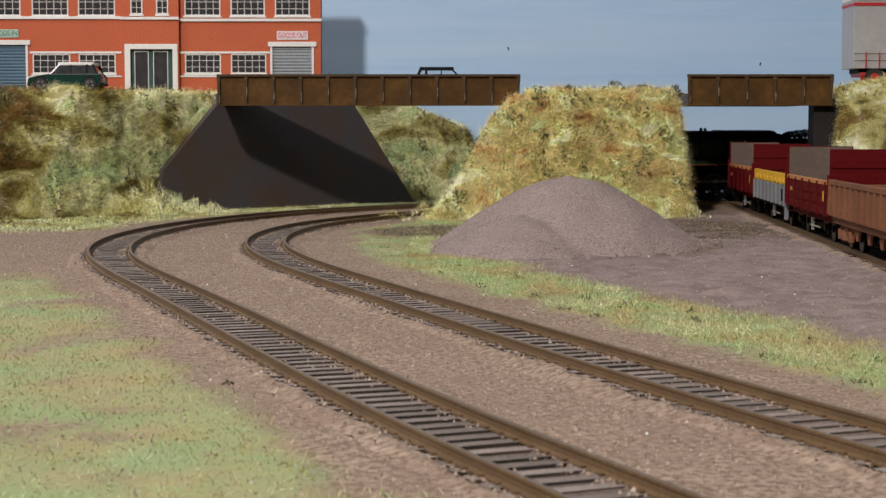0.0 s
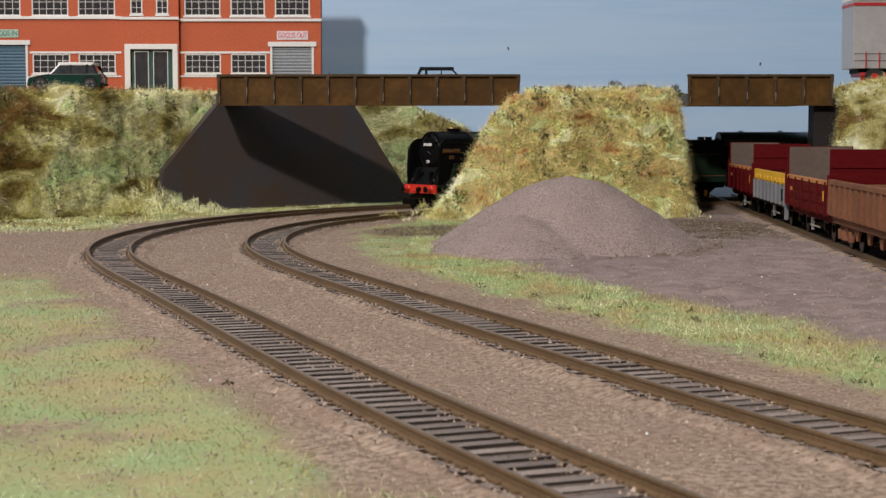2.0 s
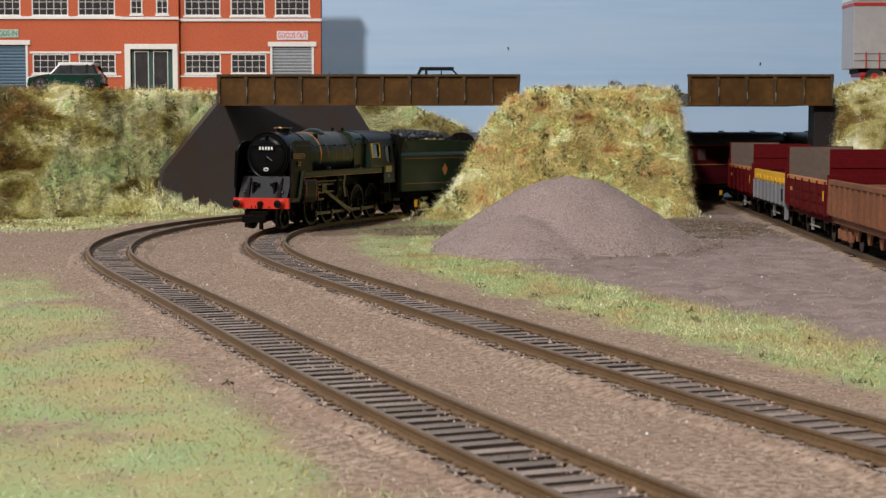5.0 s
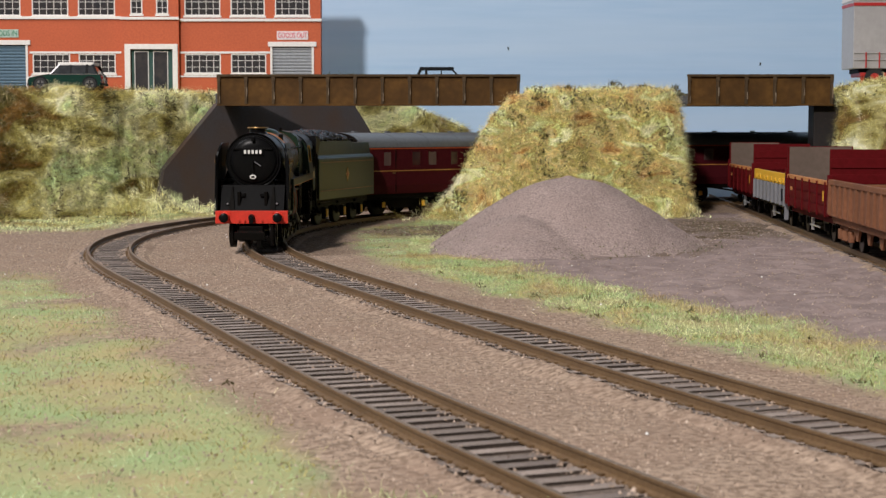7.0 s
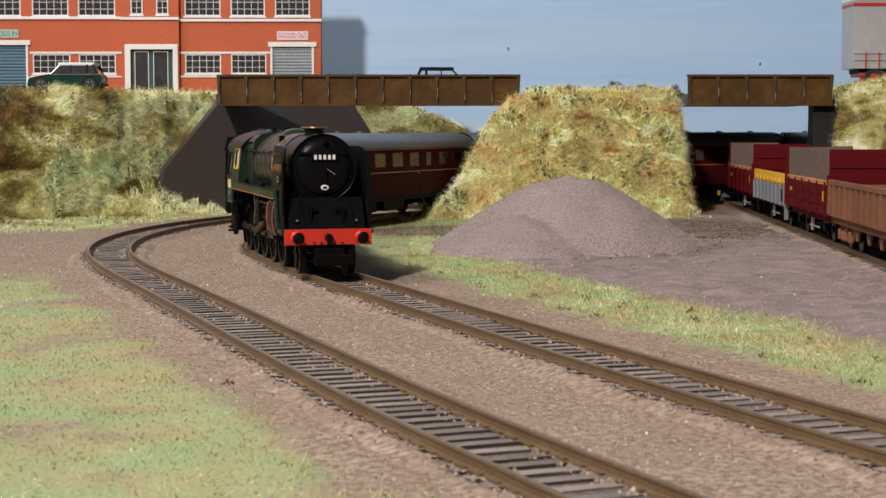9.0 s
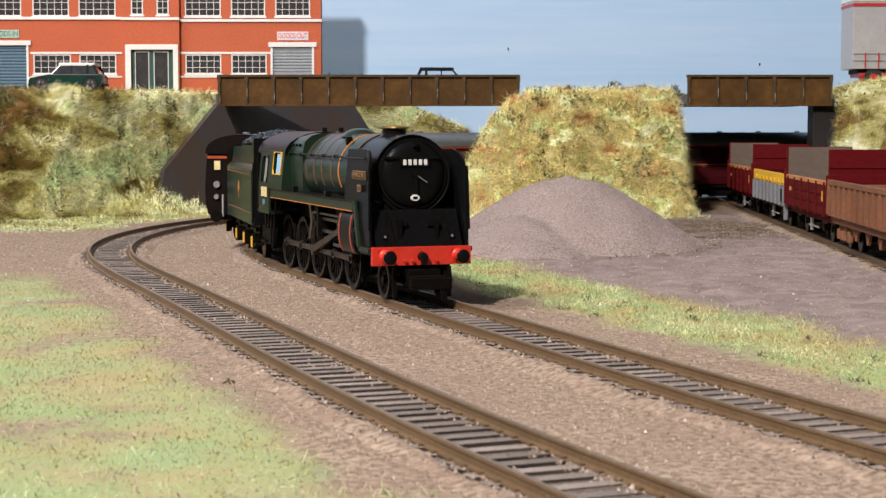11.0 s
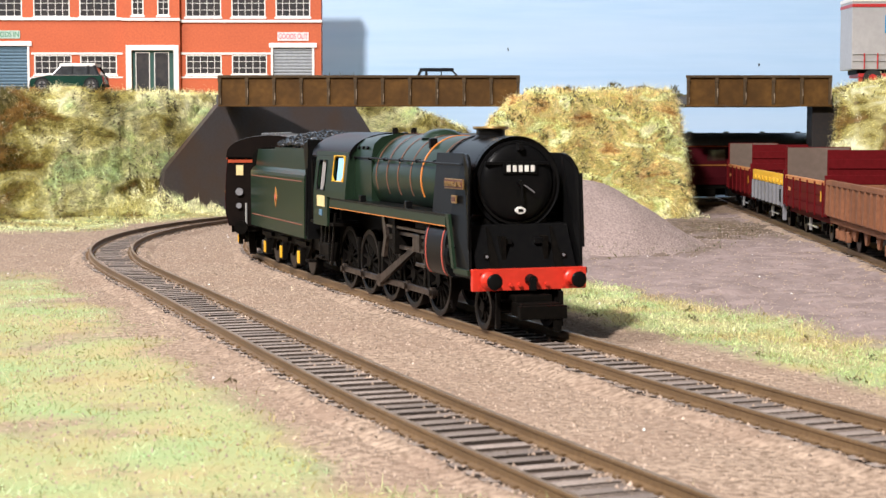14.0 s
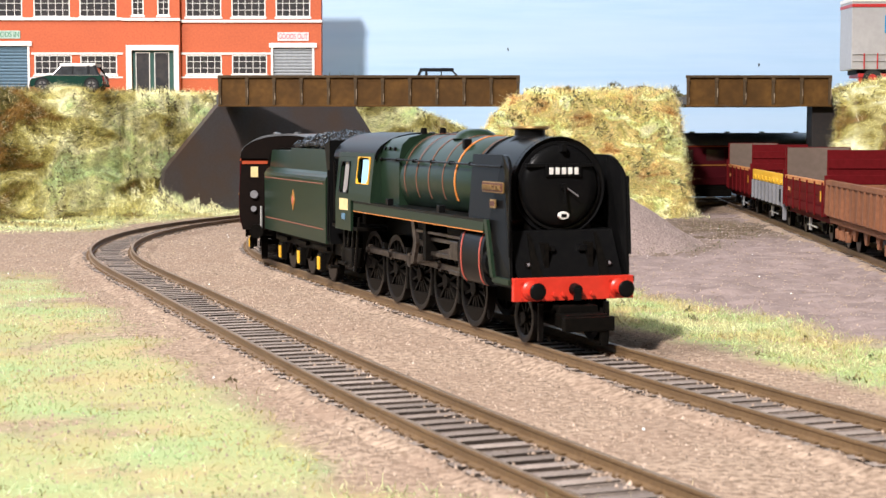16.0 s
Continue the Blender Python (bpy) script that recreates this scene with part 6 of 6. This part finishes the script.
def blades(name, pts, nrm, length, width, mat, label, upright=0.5, droop=0.0, tufts=0.0):
    """Thin leaves; with tufts they lean together, clump by clump."""
    n = len(pts)
    d = nrm * (1 - upright) + np.array([0, 0, upright]) + rng.normal(0, 0.7 if not tufts else 0.45, (n, 3))
    if tufts:
        d = d + 2.0 * np.array([noise.noise_vector((a / tufts, b / tufts, c / tufts)) for a, b, c in pts])
    d /= np.linalg.norm(d, axis=1)[:, None]
    ln = length * rng.uniform(0.45, 1.25, (n, 1))
    side = np.cross(d, rng.normal(0, 1, (n, 3)))
    side /= np.linalg.norm(side, axis=1)[:, None]
    base = pts - d * 0.5
    mid = base + d * ln * 0.55
    tip = base + d * ln + rng.normal(0, 0.25, (n, 3)) * ln - np.array([0, 0, droop]) * ln
    v = np.stack([base - side * width / 2, base + side * width / 2, mid + side * width * 0.4, tip, mid - side * width * 0.4], 1).reshape(-1, 3)
    i = np.arange(n)[:, None] * 5
    f = np.concatenate([i + [0, 1, 2], i + [0, 2, 4], i + [4, 2, 3]], 0)
    return stuff(name, v, f, mat, label, "grass")


def grains(name, pts, lo, hi, mat, label, category):
    n = len(pts)
    r = rng.uniform(lo, hi, (n, 1))
    base = np.array([[1, 0, -0.4], [-0.5, 0.87, -0.4], [-0.5, -0.87, -0.4], [0, 0, 0.8]])
    a = rng.uniform(0, 6.28, n)
    c, s = np.cos(a), np.sin(a)
    v = base[None] * rng.uniform(0.6, 1.3, (n, 4, 1))
    v = np.stack([v[..., 0] * c[:, None] - v[..., 1] * s[:, None], v[..., 0] * s[:, None] + v[..., 1] * c[:, None], v[..., 2]], -1)
    v = (pts[:, None] + v * r[:, :, None]).reshape(-1, 3)
    i = np.arange(n)[:, None] * 4
    f = np.concatenate([i + [0, 1, 3], i + [1, 2, 3], i + [2, 0, 3]], 0)
    return stuff(name, v, f, mat, label, category)


def height_grid(b, fn, step):
    X, Y = np.meshgrid(np.arange(b[0], b[1], step), np.arange(b[2], b[3], step))
    return X, Y, fn(X, Y)


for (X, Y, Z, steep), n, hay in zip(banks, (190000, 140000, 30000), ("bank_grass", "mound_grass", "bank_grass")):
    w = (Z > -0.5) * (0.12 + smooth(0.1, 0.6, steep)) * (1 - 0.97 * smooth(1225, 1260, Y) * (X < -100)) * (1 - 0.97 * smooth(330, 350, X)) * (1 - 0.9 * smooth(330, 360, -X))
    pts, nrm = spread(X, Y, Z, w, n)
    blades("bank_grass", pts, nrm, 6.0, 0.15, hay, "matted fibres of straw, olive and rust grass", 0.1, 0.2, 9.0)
    pts, nrm = spread(X, Y, Z, w * (0.12 + smooth(0.0, 0.35, lumps(X, Z + Y, 24, 77.0))), n // 8)
    blades("bank_grass", pts, nrm, 6.5, 0.11, "straw", "long pale straw tufts standing from the bank", 0.2, 0.25, 14.0)
    pts, nrm = spread(X, Y, Z, w * (0.05 + smooth(0.08, 0.35, lumps(X, Z + Y, 13, 31.0))), n // 30)
    blades("dead_leaves", pts + nrm * 2.6, nrm, 2.3, 0.75, "dry_leaf", "dark dead leaves caught in the bank grass", 0.2)

G, YD, SO = covers(GX, GY)
seen = (np.abs(GX) < 0.30 * GY + 25) * (GY > 190)
pts, nrm = spread(GX, GY, GZ, G * (1 - 0.85 * SO) * seen * (GX > -20) + 1e-9, 60000)
blades("verge_grass", pts, nrm, 2.7, 0.13, "verge_grass", "thin pale green grass strip beside the track", 0.5, 0.2)
pts, nrm = spread(GX, GY, GZ, G * (1 - 0.8 * SO) * seen * (GX <= -20) + 1e-9, 90000)
blades("lawn_grass", pts, nrm, 1.9, 0.11, "lawn_grass", "short pale green grass on the sandy ground", 0.45, 0.2)
pts, nrm = spread(GX, GY, GZ, G * seen * (GX < -60) * (GY > 850) + 1e-9, 34000)
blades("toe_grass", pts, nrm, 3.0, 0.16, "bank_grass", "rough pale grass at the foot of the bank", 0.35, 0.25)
pts, nrm = spread(GX, GY, GZ, G * seen * (GX < -60) * (GY > 850) * smooth(0.0, 0.3, lumps(GX, GY, 20, 61.0)) + 1e-9, 1700)
blades("dead_leaves", pts + nrm, nrm, 2.2, 0.6, "dry_leaf", "dark dead leaves in the grass below the bank", 0.1)
bare = np.clip(1 - 0.8 * G - 0.75 * YD, 0.02, 1) * seen
pts, nrm = spread(GX, GY, GZ, bare, 125000)
grains("ballast", pts, 0.2, 0.62, "grain", "fine sandy ballast grains round the tracks", "ballast")
for line in (line_outer, line_inner):
    n = 9000
    along, side = rng.uniform(-70, 900, n), rng.choice((-1, 1), n)
    off = side * np.where(rng.random(n) < 0.45, 8.75 - rng.gamma(2.0, 0.9, n) - 1.2, 10.2 + rng.gamma(1.6, 1.3, n))
    keep = lumps(along, side * 40.0, 30, 5.5) + 0.5 * lumps(along, side * 90.0, 8, 6.5) > rng.uniform(-0.6, 0.25, n)
    along, off = along[keep], off[keep]
    c = np.array([line.at(a) for a in along])
    h = np.array([line.heading(a) for a in along])
    pts = np.c_[c[:, 0] - np.sin(h) * off, c[:, 1] + np.cos(h) * off, rng.uniform(1.2, 1.75, len(off))]
    grains("track_grit", pts, 0.22, 0.6, "grain", "sandy grit drifted against the rails and over sleeper ends", "ballast")
pts, nrm = spread(GX, GY, GZ, (YD + SO) * seen, 14000)
grains("yard_grit", pts, 0.2, 0.6, "grey_stone", "scattered grey grit on the yard", "gravel")
X, Y, Z = height_grid((-10, 130, 690, 865), heap_height, 2.2)
pts, nrm = spread(X, Y, Z, (Z > 0.4) * 1.0, 16000)
grains("gravel", pts, 0.25, 0.6, "grey_stone", "loose gravel on the heap", "gravel")
pts, nrm = spread(GX, GY, GZ, (SO + 0.05 * np.exp(-((line_inner.distance(GX, GY) + 60) / 30) ** 2)) * seen * (GY > 500), 800)
blades("plant_litter", pts, nrm, 2.4, 0.5, "dry_leaf", "dark scraps of dead plants on the ground", 0.15)


def tuft(name, x, y, z, wide, high, count, mat, label, category):
    pts = np.c_[rng.normal(x, wide, count), rng.normal(y, wide, count), np.full(count, float(z))]
    nrm = np.tile([0.0, 0.0, 1.0], (count, 1))
    pts[:, 2] += rng.random(count) * high * np.exp(-((pts[:, 0] - x) / wide / 1.2) ** 2)
    ob = blades(name, pts, nrm, 1.5 if name == "weed" else max(3.0, high * 0.4), 0.2 if mat == "bank_grass" else 0.3 if name == "weed" else 0.9, mat, label, 0.3)
    ob["kind"] = "stuff"
    ob["category"] = category


for x, y, z, w, h in ((110, 1062, 79, 6, 6), (80, 1058, 78, 4, 4), (128, 1066, 78, 4, 4), (148, 1058, 76, 3, 6), (60, 1056, 74, 3, 5)):
    tuft("scrub", x, y, z, w, h, 90, "dry_leaf", "dark scrubby twigs growing on the mound", "scrub")
for x, y, h in ((-196, 1046, 16), (-188, 1056, 20), (-180, 1062, 16), (-172, 1068, 12), (-163, 1076, 9), (-205, 1040, 14), (-152, 1084, 6)):
    tuft("toe_grass", x, y, 0, 6, h, 420, "bank_grass", "rough grass tussock at the foot of the wall", "grass")
for x, y, h in ((-12, 1000, 10), (6, 990, 12), (24, 978, 10), (-30, 985, 6), (150, 1008, 9), (140, 1000, 8)):
    tuft("toe_grass", x, y, 0, 6, h, 300, "bank_grass", "rough grass tussock at the foot of the mound", "grass")
for k in range(22):
    edge = on_wall(22 + 62 * k / 21, 18 + 53 * k / 21)
    tuft("toe_grass", edge.x - 9, edge.y + 5, edge.z - 4, 2.4, 6, 160, "bank_grass", "rough grass hanging over the sloping wall's edge", "grass")
for x in (-84, -74, -66):
    tuft("bush", x, 1225, 80, 4, 13, 260, "dry_leaf", "dark green bush behind the bridge parapet", "bush")
tuft("weed", -46, 351, 0.2, 0.7, 1.2, 14, "dry_leaf", "small dark weed in the sand", "weed")
tuft("weed", 62, 500, 0.2, 0.8, 1.0, 10, "dry_leaf", "small dark weed in the sand", "weed")
tuft("weed", 95, 425, 0.2, 0.8, 1.0, 10, "dry_leaf", "small dark weed in the sand", "weed")
pick = random.Random(23)
for k in range(16):
    along, off = pick.uniform(60, 520), -pick.uniform(38, 84)
    c, h = line_inner.at(along), line_inner.heading(along)
    tuft("weed", c[0] - math.sin(h) * off, c[1] + math.cos(h) * off, 0.3, pick.uniform(0.8, 1.6), 1.4, 22, "dry_leaf", "small dark weed clump in the thin grass", "weed")
pts, nrm = spread(GX, GY, GZ, seen * (0.4 + 0.3 * YD) * (1 - 0.8 * G), 130)
pts_s, nrm_s = spread(GX, GY, GZ, seen * (0.15 + smooth(0.05, 0.4, G)) * (1 - 0.8 * YD) * (GY < 800) + 1e-9, 1100)
blades("straw", pts_s, nrm_s, 3.2, 0.06, "straw", "loose straw fibres lying on grass and sand", -0.1)
pts_s, nrm_s = spread(GX, GY, GZ, seen * G * smooth(0.1, 0.4, lumps(GX, GY, 14, 51.0)) + 1e-9, 9000)
blades("moss", pts_s, nrm_s, 1.8, 0.22, "brown_fluff", "olive-brown mossy flecks in the short grass", 0.3)
pts_s, nrm_s = spread(X, Y, Z, (Z > 0.2) * (np.exp(-Z / 3) + 0.01), 900)
grains("dark_grit", pts_s, 0.2, 0.6, "dry_leaf", "dark grit scattered about the gravel heap", "gravel")
grains("white_chips", pts + [0, 0, 0.3], 0.3, 0.6, "white", "white stone chips scattered on the ground", "stone chips")

motions()
